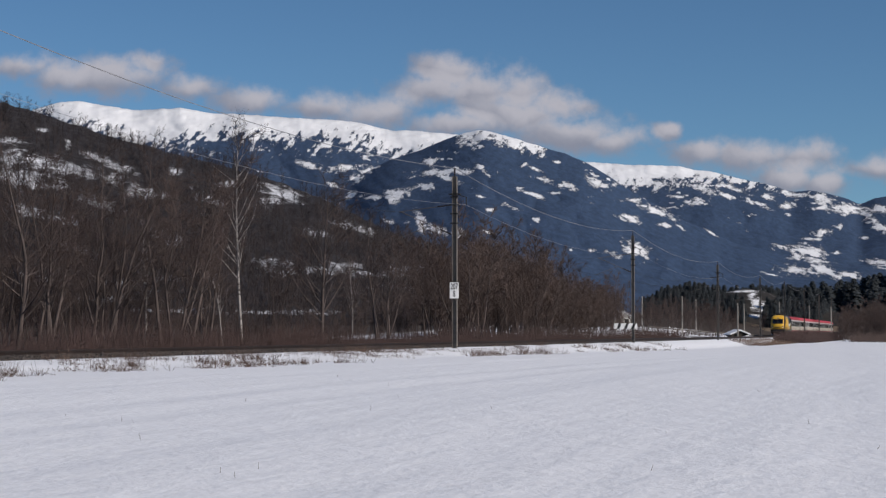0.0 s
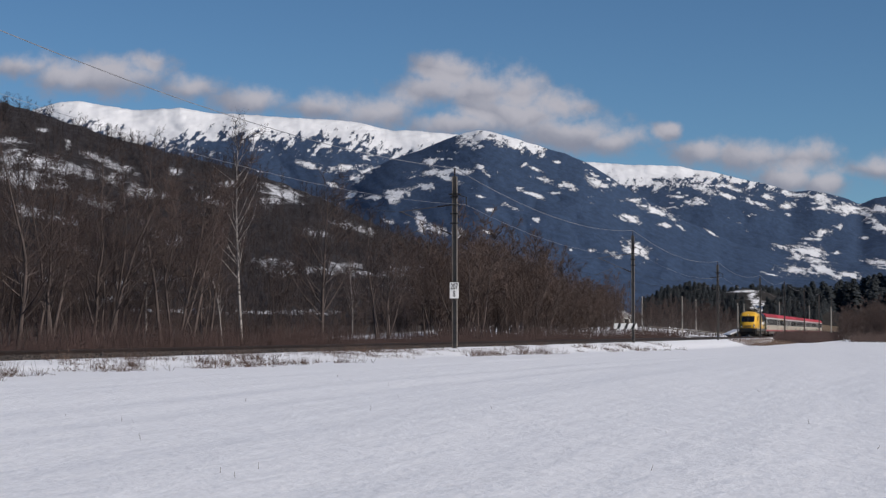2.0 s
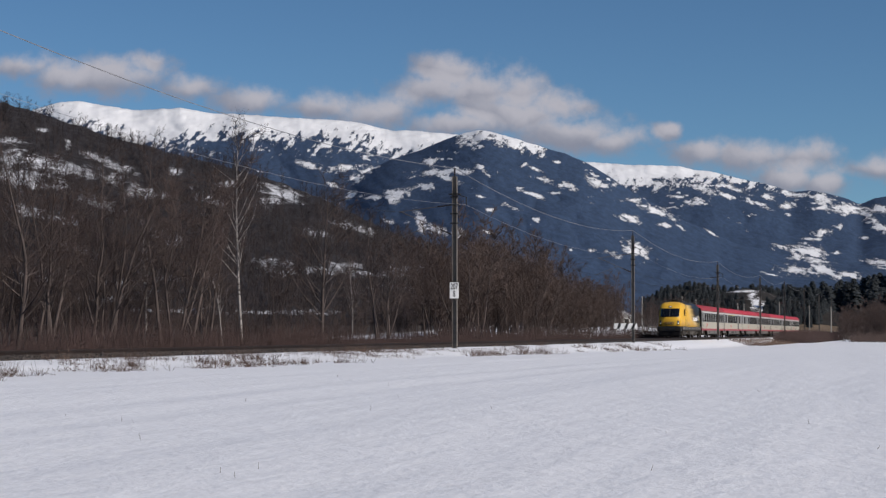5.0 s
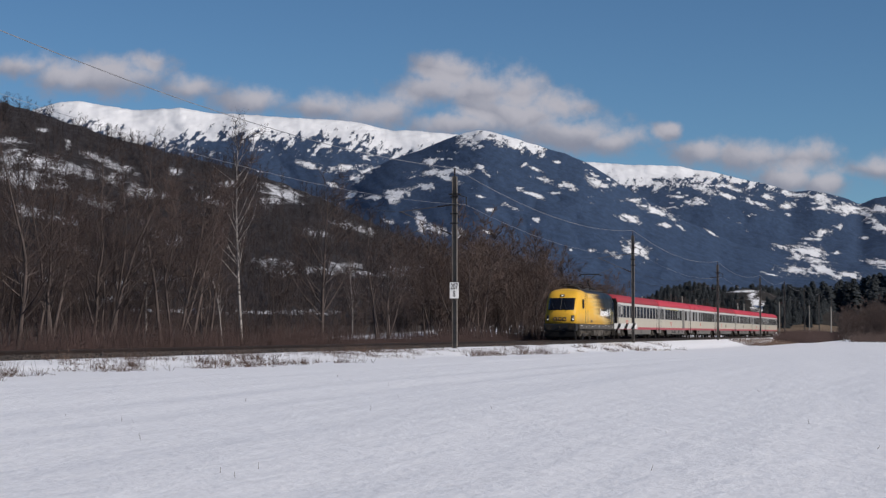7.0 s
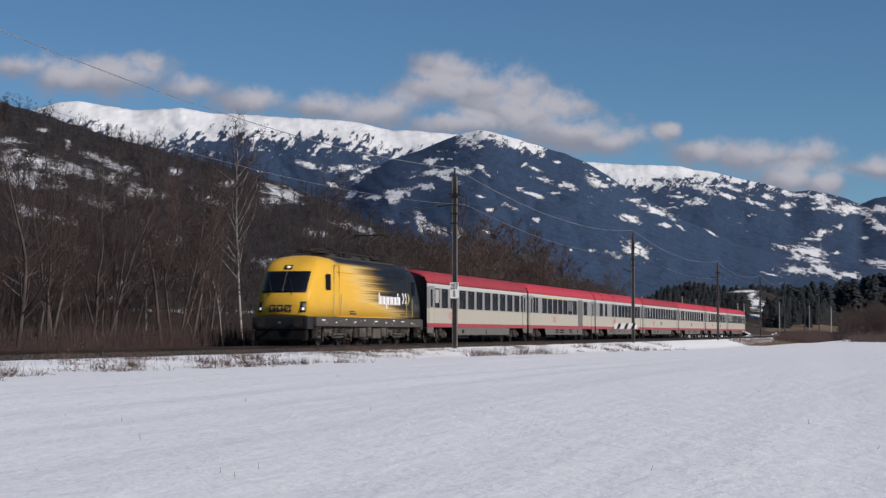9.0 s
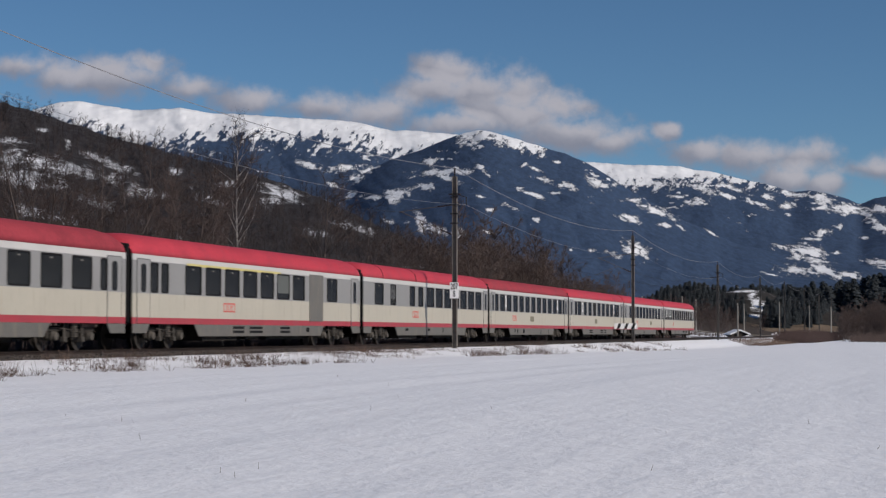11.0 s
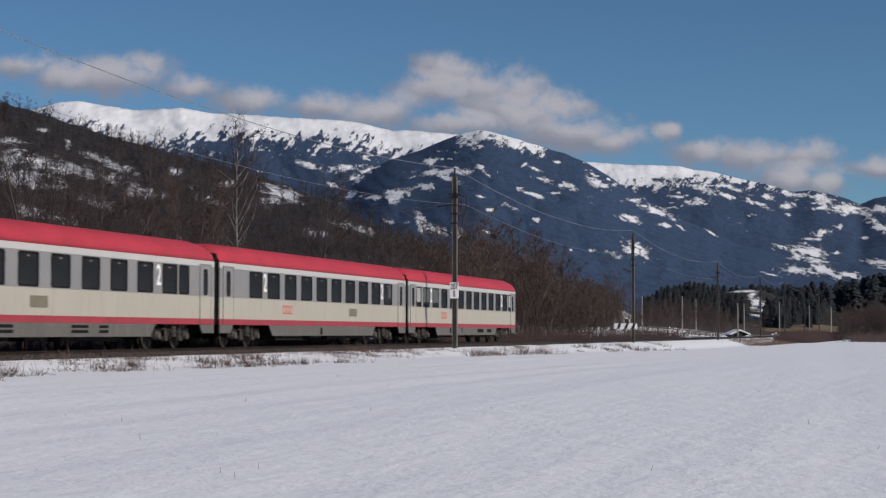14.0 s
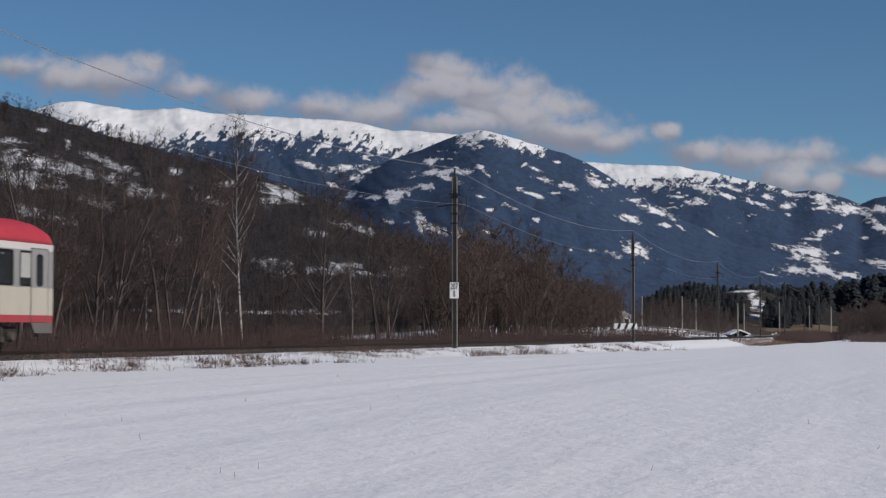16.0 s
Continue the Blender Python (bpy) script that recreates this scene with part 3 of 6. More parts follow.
def catenary_post(s, base, top, v=3.1):
    """Steel post; its own x runs along the track, y towards the track."""
    post = new("catenary_post")
    post.matrix_world = pose(*at(s, v), 0, 0, HEADING)
    tagged(post, "weathered steel catenary post with brackets and insulators", "post", "catenary posts")
    bm = bmesh.new()
    h = top - 0.45
    for y in (-0.12, 0.12):
        box(bm, -0.10, 0.10, y - 0.009, y + 0.009, base, h, 0.003)
    box(bm, -0.007, 0.007, -0.11, 0.11, base, h)
    for z in np.arange(base + 0.6, h, 0.9):
        box(bm, -0.095, 0.095, -0.111, 0.111, z, z + 0.012)
    part("column", bm, POST_STEEL, post)
    bm = bmesh.new()
    box(bm, -0.22, 0.22, -0.24, 0.24, base - 0.35, base + 0.12, 0.03)
    part("footing", bm, CONCRETE, post, "rough concrete footing")
    bm = bmesh.new()
    rod(bm, (0, 0, h - 0.02), (0, 0, top - 0.25), 0.035)
    insulator(bm, (0, 0, top - 0.28), (0, 0, top), 0.06)
    part("top_insulator", bm, PORCELAIN, post)
    for z, w in ((8.03, 0.30), (7.88, 0.22), (7.46, 0.26), (6.97, 0.22), (6.46, 0.24)):
        bm = bmesh.new()
        box(bm, -0.13, 0.13, -w, w, z - 0.03, z + 0.03, 0.008)
        part("bracket", bm, DARK_IRON, post)
    bm = bmesh.new()
    rod(bm, (0.1, -0.1, 8.03), (0.1, -0.62, 7.85), 0.02)
    insulator(bm, (0.1, -0.62, 7.88), (0.1, -0.62, 7.45), 0.05)
    part("feeder_arm", bm, DARK_IRON, post)
    arm = part("cantilever", bmesh.new(), DARK_IRON, post, "hinged cantilever of dark tubes")
    for name, a, b in (("top_tube", (0, 0.13, 7.46), (0, 3.1, 7.12)), ("bracket_tube", (0, 0.13, 5.84), (0, 2.95, 7.1)), ("steady_arm", (0, 1.35, 6.35), (0, 3.3, 5.62))):
        bm = bmesh.new()
        rod(bm, a, b, 0.015)
        part(name, bm, POST_STEEL, arm)
    for a, b in (((0, 0.2, 7.45), (0, 0.95, 7.37)), ((0, 0.2, 5.87), (0, 0.85, 6.16))):
        bm = bmesh.new()
        insulator(bm, a, b, 0.075)
        part("insulator", bm, PORCELAIN, arm)
    return post


POSTS = ((38.5, -0.5, 9.45), (101.1, -0.5, 9.44), (163.6, -0.55, 9.49), (231.9, -0.73, 9.39), (293.2, -0.65, 9.6), (345.6, -0.4, 10.1), (404.5, -0.2, 10.2), (463.1, 0.0, 10.3), (527.8, 0.0, 10.7))


def make_posts():
    made = [catenary_post(*p) for p in POSTS]
    post = made[1]
    # kilometre plate facing the eye
    plate = part("kilometre_plate", bmesh.new(), SIGN_WHITE, post, "white kilometre plate with black digits")
    plate.matrix_basis = Matrix.Translation((-0.2, -0.02, 2.84)) @ pose(0, 0, 0, 0, 0, -90 + math.degrees(TURN) * 0.9)
    bm = bmesh.new()
    box(bm, -0.24, 0.24, -0.012, 0.012, -0.43, 0.43, 0.01)
    me = bpy.data.meshes.new("plate")
    bm.to_mesh(me), bm.free()
    me.materials.append(SIGN_WHITE)
    plate.data = me
    for text, z in (("207", 0.2), ("8", -0.19)):
        t = part("digits", lettering(text, 0.36, SIGN_BLACK, name="digits"), None, plate, "black digits")
        t.location = (0, -0.018, z)
        t.scale = (0.72, 1, 1.25)
    for z in (-0.45, 0.43):
        bm = bmesh.new()
        box(bm, -0.25, 0.25, -0.008, 0.008, z, z + 0.02)
        part("plate_rim", bm, SIGN_BLACK, plate)
    # striped board on the second post
    post = made[2]
    board = part("striped_board", bmesh.new(), SIGN_WHITE, post, "white board with black slanting stripes")
    board.matrix_basis = Matrix.Translation((-0.22, 0.62, 1.15)) @ pose(0, 0, 0, 0, 0, -90 + math.degrees(TURN))
    bm = bmesh.new()
    box(bm, -1.0, 1.0, -0.015, 0.015, -0.24, 0.24, 0.01)
    me = bpy.data.meshes.new("board")
    bm.to_mesh(me), bm.free()
    me.materials.append(SIGN_WHITE)
    board.data = me
    for x in (-0.81, -0.17, 0.45):
        V = [(x + a + b, y, z) for y in (-0.022, -0.016) for a, b, z in ((0, 0, -0.24), (0.24, 0, -0.24), (0.24, 0.2, 0.24), (0, 0.2, 0.24))]
        part("stripe", mesh_from("stripe", V, [(0, 1, 2, 3), (7, 6, 5, 4), (0, 4, 5, 1), (1, 5, 6, 2), (2, 6, 7, 3), (3, 7, 4, 0)], SIGN_BLACK), None, board)


make_posts()


def strand(name, v, level, sag, r, label, ends=POSTS, mat=None):
    """A wire hung from post to post."""
    c = bpy.data.curves.new(name, "CURVE")
    c.dimensions, c.bevel_depth, c.bevel_resolution = "3D", r, 1
    pts = []
    for (s0, _, t0), (s1, _, t1) in zip(ends, ends[1:]):
        for k in range(12):
            f = k / 12
            z = (t0 + (t1 - t0) * f if level is None else level) - 4 * sag * f * (1 - f)
            pts.append((*at(s0 + (s1 - s0) * f, v, z), 1))
    s1, _, t1 = ends[-1]
    pts.append((*at(s1, v, t1 if level is None else level), 1))
    sp = c.splines.new("POLY")
    sp.points.add(len(pts) - 1)
    sp.points.foreach_set("co", [x for p in pts for x in p])
    tmp = bpy.data.objects.new(name, c)
    me = bpy.data.meshes.new_from_object(tmp)
    bpy.data.objects.remove(tmp)
    me.materials.clear()
    me.materials.append(mat or WIRE)
    return tagged(new(name, me), label, "wire", "overhead wires")


TARNISHED = material("tarnished_wire", (0.03, 0.027, 0.025), 0.8, 0.0, 0.2, 3.0, spec=0.1)
strand("feeder_wire", 3.1, None, 1.0, 0.0135, "thin grey feeder wire slung between post tops")
strand("messenger_wire", 0.0, 7.12, 0.75, 0.008, "thin messenger wire sagging between the posts", mat=TARNISHED)
strand("contact_wire", 0.0, 5.62, 0.02, 0.007, "thin taut contact wire over the track", mat=TARNISHED)
strand("return_wire", 3.72, 7.45, 0.9, 0.006, "thin grey return wire beside the posts")

# ---- train ----
ROOF_RED = material("roof_red", (0.41, 0.040, 0.058), 0.6, vary=0.16, scale=0.9, spec=0.25)
ROOF_DUSTY = material("roof_dusty_red", (0.28, 0.038, 0.050), 0.75, vary=0.22, scale=0.9, spec=0.2)
STRIPE_RED = material("stripe_red", (0.31, 0.034, 0.046), 0.5, vary=0.14, scale=1.2)


def grime(n, co, col):
    """Runs of dirt down a coach side."""
    runs = n.noise(n.stretch(co, (3.0, 3.0, 0.35)), 2.0, 5.0, 0.6)
    return n.mix(n.step(runs, 0.5, 0.8, 0.0, 0.45), col, rgb(0.24, 0.20, 0.145))


CREAM = material("cream_paint", (0.40, 0.372, 0.305), 0.5, vary=0.05, scale=0.8, extra=grime)
BAND_GREY = material("band_grey", (0.22, 0.218, 0.212), 0.5, vary=0.06, scale=0.8)
BAND_WHITE = material("band_white", (0.47, 0.46, 0.44), 0.5, vary=0.05, scale=0.8)
SKIRT_GREY = material("skirt_grey", (0.112, 0.107, 0.096), 0.65, vary=0.16, scale=1.3, extra=grime)
RUBBER = material("black_rubber", (0.012, 0.012, 0.013), 0.8, vary=0.2, scale=5.0, spec=0.1)
FRAME_DARK = material("bogie_iron", (0.034, 0.030, 0.026), 0.9, 0.0, 0.4, 3.0, bump=0.4, spec=0.2)
BOGIE_DUST = material("dusty_bogie_iron", (0.085, 0.076, 0.066), 0.9, 0.0, 0.5, 2.5, bump=0.4, spec=0.2)
WHEEL_STEEL = material("wheel_steel", (0.05, 0.042, 0.036), 0.75, 0.2, 0.3, 4.0)
LOGO_RED = material("logo_red", (0.55, 0.07, 0.06), 0.5, vary=0.05)
CLASS_WHITE = material("class_white", (0.82, 0.82, 0.82), 0.5, vary=0.04)
VENT_OLIVE = material("vent_olive", (0.16, 0.145, 0.10), 0.7, vary=0.2)
FIRST_YELLOW = material("first_class_yellow", (0.50, 0.43, 0.16), 0.5, vary=0.08)
COACH_GLASS = material("coach_glass", (0.022, 0.023, 0.023), 0.08, vary=0.2, scale=1.0, spec=0.35)
PALE_BLIND = material("grey_green_blind", (0.085, 0.09, 0.08), 0.5, vary=0.15)
FROSTED = material("frosted_pane", (0.33, 0.33, 0.31), 0.5, vary=0.08)
TRIM_DARK = material("door_seam", (0.10, 0.10, 0.10), 0.6, vary=0.1)


def blocks(name, list_of_boxes, mat):
    """Plain boxes (x0, x1, y0, y1, z0, z1) joined in one mesh."""
    V, Fc = [], []
    for x0, x1, y0, y1, z0, z1 in list_of_boxes:
        k = len(V)
        V += [(x, y, z) for z in (z0, z1) for x, y in ((x0, y0), (x1, y0), (x1, y1), (x0, y1))]
        Fc += [tuple(k + i for i in f) for f in ((0, 3, 2, 1), (4, 5, 6, 7), (0, 1, 5, 4), (1, 2, 6, 5), (2, 3, 7, 6), (3, 0, 4, 7))]
    return mesh_from(name, V, Fc, mat)


def plate_round(w, h, r, y0, y1, name, mat, hole=None):
    """A rounded plate in the x-z plane from y0 to y1, or a ring where hole gives its inner margin."""
    def ring(w, h, r):
        out = []
        for cx, cz, a in ((w / 2 - r, h / 2 - r, 0), (-w / 2 + r, h / 2 - r, 90), (-w / 2 + r, -h / 2 + r, 180), (w / 2 - r, -h / 2 + r, 270)):
            out += [(cx + r * math.cos(radians(a + k * 30)), cz + r * math.sin(radians(a + k * 30))) for k in range(4)]
        return out
    o = ring(w, h, r)
    n = len(o)
    V = [(x, y, z) for y in (y0, y1) for x, z in o]
    Fc = [(i, (i + 1) % n, n + (i + 1) % n, n + i) for i in range(n)]
    if hole is None:
        Fc += [tuple(range(n))[::-1], tuple(range(n, 2 * n))]
    else:
        q = ring(w - 2 * hole, h - 2 * hole, max(0.01, r - hole))
        V += [(x, y, z) for y in (y0, y1) for x, z in q]
        Fc += [(2 * n + (i + 1) % n, 2 * n + i, 3 * n + i, 3 * n + (i + 1) % n) for i in range(n)]
        Fc += [((i + 1) % n, i, 2 * n + i, 2 * n + (i + 1) % n) for i in range(n)]
        Fc += [(n + i, n + (i + 1) % n, 3 * n + (i + 1) % n, 3 * n + i) for i in range(n)]
    return mesh_from(name, V, Fc, mat)


SHARED = {}


def shared(key, make):
    if key not in SHARED:
        SHARED[key] = make()
    return SHARED[key]


def wheel_mesh(r=0.46):
    bm = bmesh.new()
    for x0, x1, rr in ((0, 0.13, r), (0.13, 0.16, r + 0.03), (-0.02, 0.0, r * 0.55)):
        rod(bm, (0, x0, r), (0, x1, r), rr, sides=24)
    me = bpy.data.meshes.new("wheel")
    bm.to_mesh(me), bm.free()
    me.materials.append(WHEEL_STEEL)
    return me


def bogie(parent, x, base=2.5, wheel_r=0.46, heavy=False):
    b = part("bogie", shared(("bogie", base), lambda: bogie_frame(base)), None, parent, "grimy dark bogie with springs")
    b.location = (x, 0, 0)
    wheels = shared(("wheel", wheel_r), lambda: wheel_mesh(wheel_r))
    for dx in (-base / 2, base / 2):
        for side in (-1, 1):
            w = part("wheel", wheels, None, b)
            w.matrix_basis = pose(dx, side * 0.72, 0, 0, 0, 0 if side < 0 else 180)
        a = part("axle", shared(("axle", wheel_r), lambda: axle_mesh(wheel_r)), None, b)
        a.location = (dx, 0, 0)
    return b


def axle_mesh(r):
    bm = bmesh.new()
    rod(bm, (0, -0.75, r), (0, 0.75, r), 0.08)
    me = bpy.data.meshes.new("axle")
    bm.to_mesh(me), bm.free()
    me.materials.append(FRAME_DARK)
    return me


def bogie_frame(base):
    bm = bmesh.new()
    h = base / 2
    for y in (-1.02, 1.02):
        box(bm, -h - 0.45, h + 0.45, y - 0.07, y + 0.07, 0.62, 0.76, 0.02)
        box(bm, -0.55, 0.55, y - 0.10, y + 0.10, 0.42, 0.68, 0.03)
        for dx in (-h, h):
            box(bm, dx - 0.17, dx + 0.17, y - 0.11, y + 0.11, 0.32, 0.60, 0.04)
            for e in (-0.3, 0.3):
                rod(bm, (dx + e, y, 0.40), (dx + e, y, 0.66), 0.085, sides=10)
        for e in (-0.25, 0.25):
            rod(bm, (e, y, 0.66), (e, y, 0.95), 0.12, sides=12)
        rod(bm, (-0.9, y - 0.12, 0.72), (0.9, y - 0.12, 0.56), 0.035)
    box(bm, -0.35, 0.35, -1.0, 1.0, 0.55, 0.8, 0.03)
    me = bpy.data.meshes.new("bogie")
    bm.to_mesh(me), bm.free()
    me.materials.append(FRAME_DARK)
    return me


def ring_stack(x, y, z0, rings, r, step):
    bm = bmesh.new()
    for k in range(rings):
        rod(bm, (x, y, z0 + step * k), (x, y, z0 + step * (k + 0.55)), r, sides=10)
    rod(bm, (x, y, z0), (x, y, z0 + step * rings), r * 0.6, sides=8)
    me = bpy.data.meshes.new("coil_spring")
    bm.to_mesh(me), bm.free()
    me.materials.append(BOGIE_DUST)
    return me


def damper_mesh(x, y):
    bm = bmesh.new()
    rod(bm, (x, y, 0.42), (x, y, 0.72), 0.055, sides=8)
    rod(bm, (x, y, 0.70), (x, y, 0.98), 0.03, sides=8)
    box(bm, x - 0.11, x + 0.11, y - 0.08, y + 0.08, 0.28, 0.44, 0.02)
    me = bpy.data.meshes.new("damper")
    bm.to_mesh(me), bm.free()
    me.materials.append(BOGIE_DUST)
    return me


def coach_bogie_fittings(b):
    """Springs, dampers and axle box covers on both sides of a coach bogie."""
    for side in (-1, 1):
        y = side * 1.16
        part("coil_spring", shared(("coil", side), lambda: ring_stack(0.0, y, 0.44, 7, 0.15, 0.075)), None, b, "pale dusty coil spring")
        for dx in (-0.62, 0.62):
            part("damper", shared(("damper", side, dx), lambda: damper_mesh(dx, y)), None, b, "grey upright damper")
        for dx in (-1.25, 1.25):
            part("axle_box", shared(("axlebox", side, dx), lambda: axle_cover(dx, y)), None, b, "dusty axle box cover")


def axle_cover(x, y):
    bm = bmesh.new()
    rod(bm, (x, y * 0.95, 0.46), (x, y * 1.07, 0.46), 0.17, 0.13, 12)
    me = bpy.data.meshes.new("axle_box")
    bm.to_mesh(me), bm.free()
    me.materials.append(BOGIE_DUST)
    return me


LONG, HALF = 26.4, 1.41
Z_SOLE, Z_RED, Z_CREAM, Z_WIN0, Z_WIN1, Z_GREY, Z_WHITE, Z_TOP = 0.88, 1.10, 1.93, 1.99, 3.0, 3.06, 3.27, 4.05


def roof_profile(drop=0.0, inset=0.0):
    out = []
    for k in range(17):
        a = math.pi * k / 16
        c, q = math.cos(a), math.sin(a)
        y = (HALF + 0.01 - inset) * math.copysign(abs(c) ** 0.72, c)
        out.append((y, Z_WHITE + (Z_TOP - Z_WHITE - drop) * q ** 0.8))
    return out


def roof_mesh(mat):
    xs = [0.27, 0.4, 0.8, 1.5, LONG - 1.5, LONG - 0.8, LONG - 0.4, LONG - 0.27]
    cut = [0.42, 0.22, 0.06, 0.0, 0.0, 0.06, 0.22, 0.42]
    rows = [[(x, y, z) for y, z in roof_profile(c, 0.0 if c < 0.3 else 0.04)] for x, c in zip(xs, cut)]
    V = [p for r in rows for p in r]
    n = 17
    Fc = [(i * n + j, i * n + j + 1, (i + 1) * n + j + 1, (i + 1) * n + j) for i in range(len(xs) - 1) for j in range(n - 1)]
    Fc += [tuple(range(n)), tuple((len(xs) - 1) * n + j for j in range(n))[::-1]]
    Fc += [(i * n, (i + 1) * n, (i + 1) * n + n - 1, i * n + n - 1) for i in range(len(xs) - 1)]
    me = mesh_from("roof", V, Fc, mat, True)
    return me


def coach(label, windows, dusty=False, doors=(0.62, 24.7), small=(), panels=(), classes=(), logos=(), vents=(), grilles=(), pale=(), yellow=None, ribs=(), hatches=()):
    """A passenger coach; x runs from its leading end backwards. windows and small: (start, width)."""
    c = tagged(new("passenger_coach"), label, "railway coach", "coaches of the train")
    openings = sorted(list(windows) + list(small))
    near, far = (-HALF, -HALF + 0.05), (HALF - 0.05, HALF)
    for name, z0, z1, mat in (("red_stripe", Z_SOLE, Z_RED, STRIPE_RED), ("lower_side", Z_RED, Z_CREAM, CREAM), ("white_band", Z_GREY, Z_WHITE, BAND_WHITE)):
        part(name, shared(name, lambda: blocks(name, [(0.28, LONG - 0.28, *s, z0, z1) for s in (near, far)], mat)), None, c)
    bits = []
    for s in (near, far):
        bits += [(0.28, LONG - 0.28, *s, Z_CREAM, Z_WIN0), (0.28, LONG - 0.28, *s, Z_WIN1, Z_GREY)]
        x = 0.28
        for a, w in openings:
            bits.append((x, a, *s, Z_WIN0, Z_WIN1))
            x = a + w
        bits.append((x, LONG - 0.28, *s, Z_WIN0, Z_WIN1))
    part("window_band", blocks("window_band", bits, BAND_GREY), None, c)
    for x in (0.30, LONG - 0.36):
        part("end_wall", shared("end_wall", lambda: blocks("end_wall", [(0, 0.06, -1.355, 1.355, 0.9, 3.27)], RUBBER)), None, c).location = (x, 0, 0)
    part("floor_pan", shared("floor_pan", lambda: blocks("floor_pan", [(0.37, LONG - 0.37, -1.33, 1.33, 0.9, 1.02), (0.4, LONG - 0.4, 0.35, 0.4, 1.02, 3.25)], FRAME_DARK)), None, c)
    part("roof", shared(("roof", dusty), lambda: roof_mesh(ROOF_DUSTY if dusty else ROOF_RED)), None, c, "dusty red curved roof" if dusty else "bright red curved roof")
    for i, (a, w) in enumerate(openings):
        for side in (-1, 1):
            h = Z_WIN1 - Z_WIN0
            fr = part("window", shared(("wf", round(w, 2)), lambda: plate_round(w + 0.05, h + 0.05, 0.09, -0.012, 0.03, "window_frame", RUBBER, 0.055)), None, c)
            fr.matrix_basis = pose(a + w / 2, side * HALF, (Z_WIN0 + Z_WIN1) / 2, 0, 0, 0 if side < 0 else 180)
            glass = part("pane", shared(("wp", round(w, 2)), lambda: plate_round(w, h, 0.07, 0.012, 0.022, "pane", COACH_GLASS)), None, fr)
            if any(abs(p - a) < 0.3 for p in pale):
                part("blind", shared(("wb", round(w, 2)), lambda: plate_round(w - 0.1, h * 0.74, 0.05, 0.006, 0.011, "blind", FROSTED if w < 1 else PALE_BLIND)), None, fr, "frosted pane" if w < 1 else "drawn grey-green blind").location = (0, 0, 0.1)
            elif w > 1:
                part("window_latch", shared("latch", lambda: plate_round(0.2, 0.05, 0.02, 0.002, 0.011, "window_latch", SKIRT_GREY)), None, fr).location = (0, 0, 0.4)
    for d in doors:
        for side in (-1, 1):
            o = part("door", shared("door", lambda: blocks("door", [(0, 1.05, -0.014, 0.02, Z_SOLE + 0.012, 3.1)], BAND_GREY)), None, c, "pale folding entrance door")
            o.matrix_basis = pose(d + (0 if side < 0 else 1.05), side * HALF, 0, 0, 0, 0 if side < 0 else 180)
            part("seam", shared("seam", lambda: blocks("seam", [(-0.03, 0.0, -0.02, 0.01, 0.9, 3.12), (1.05, 1.08, -0.02, 0.01, 0.9, 3.12), (-0.03, 1.08, -0.02, 0.01, 3.1, 3.13)], TRIM_DARK)), None, o)
            w = part("door_window", shared("dw", lambda: plate_round(0.42, 0.98, 0.12, -0.022, 0.0, "door_window", COACH_GLASS)), None, o)
            w.location = (0.525, 0, 2.46)
            part("door_foot", shared("df", lambda: blocks("door_foot", [(0.0, 1.05, -0.019, -0.012, Z_SOLE + 0.012, Z_RED)], STRIPE_RED)), None, o)
            part("door_lower", shared("dl", lambda: blocks("door_lower", [(0.0, 1.05, -0.018, -0.012, Z_RED, Z_CREAM)], CREAM)), None, o)
    for x in panels:
        o = part("loading_door", shared("loading", lambda: plate_round(1.85, 2.05, 0.03, -0.02, 0.02, "loading_door", SKIRT_GREY)), None, c, "plain grey loading door")
        o.location = (x + 0.92, -HALF, 2.1)
    for x in classes:
        o = part("class_numeral", shared("two", lambda: lettering("2", 1.02, CLASS_WHITE, name="class_numeral")), None, c, "white class numeral")
        o.matrix_basis = pose(x, -HALF - 0.016, 2.56) @ Matrix.Diagonal((0.85, 1, 1, 1))
    for x in logos:
        bits = []
        for k in (-0.42, 0.0, 0.42):
            bits += [(x + k - 0.17, x + k + 0.17, -HALF - 0.004, -HALF + 0.01, z, z + 0.055) for z in (1.36, 1.66)]
            bits += [(x + k + e - 0.03, x + k + e + 0.03, -HALF - 0.004, -HALF + 0.01, 1.36, 1.71) for e in (-0.14, 0.14)]
        part("operator_mark", blocks("operator_mark", bits, LOGO_RED), None, c, "faded red operator mark")
    for x in vents:
        o = part("vent", shared("vent", lambda: plate_round(1.15, 0.36, 0.06, -0.012, 0.02, "vent", VENT_OLIVE)), None, c, "olive ventilation grille")
        o.location = (x, -HALF, 1.52)
    if yellow:
        part("class_stripe", blocks("class_stripe", [(yellow[0], yellow[1], -HALF - 0.006, -HALF + 0.01, 3.0, 3.1)], FIRST_YELLOW), None, c, "yellow first-class stripe")
    for x in ribs:
        part("roof_seam", blocks("roof_seam", [(x, x + 0.05, -1.36, 1.36, 3.2, 3.3)], RUBBER), None, c)
        pr = roof_profile()
        V = [(x + dx, y * k, Z_WHITE + (z - Z_WHITE) * k) for dx in (0, 0.06) for k in (1.0, 1.012) for y, z in pr]
        n = 17
        Fc = []
        for j in range(n - 1):
            Fc += [(n + j, n + j + 1, 3 * n + j + 1, 3 * n + j), (j, j + 1, n + j + 1, n + j), (2 * n + j, 2 * n + j + 1, 3 * n + j + 1, 3 * n + j)]
        part("roof_seam", mesh_from("roof_seam", V, Fc, RUBBER), None, c)
    part("skirt", shared("skirt", skirt_mesh), None, c, "dirty grey skirt below the body")
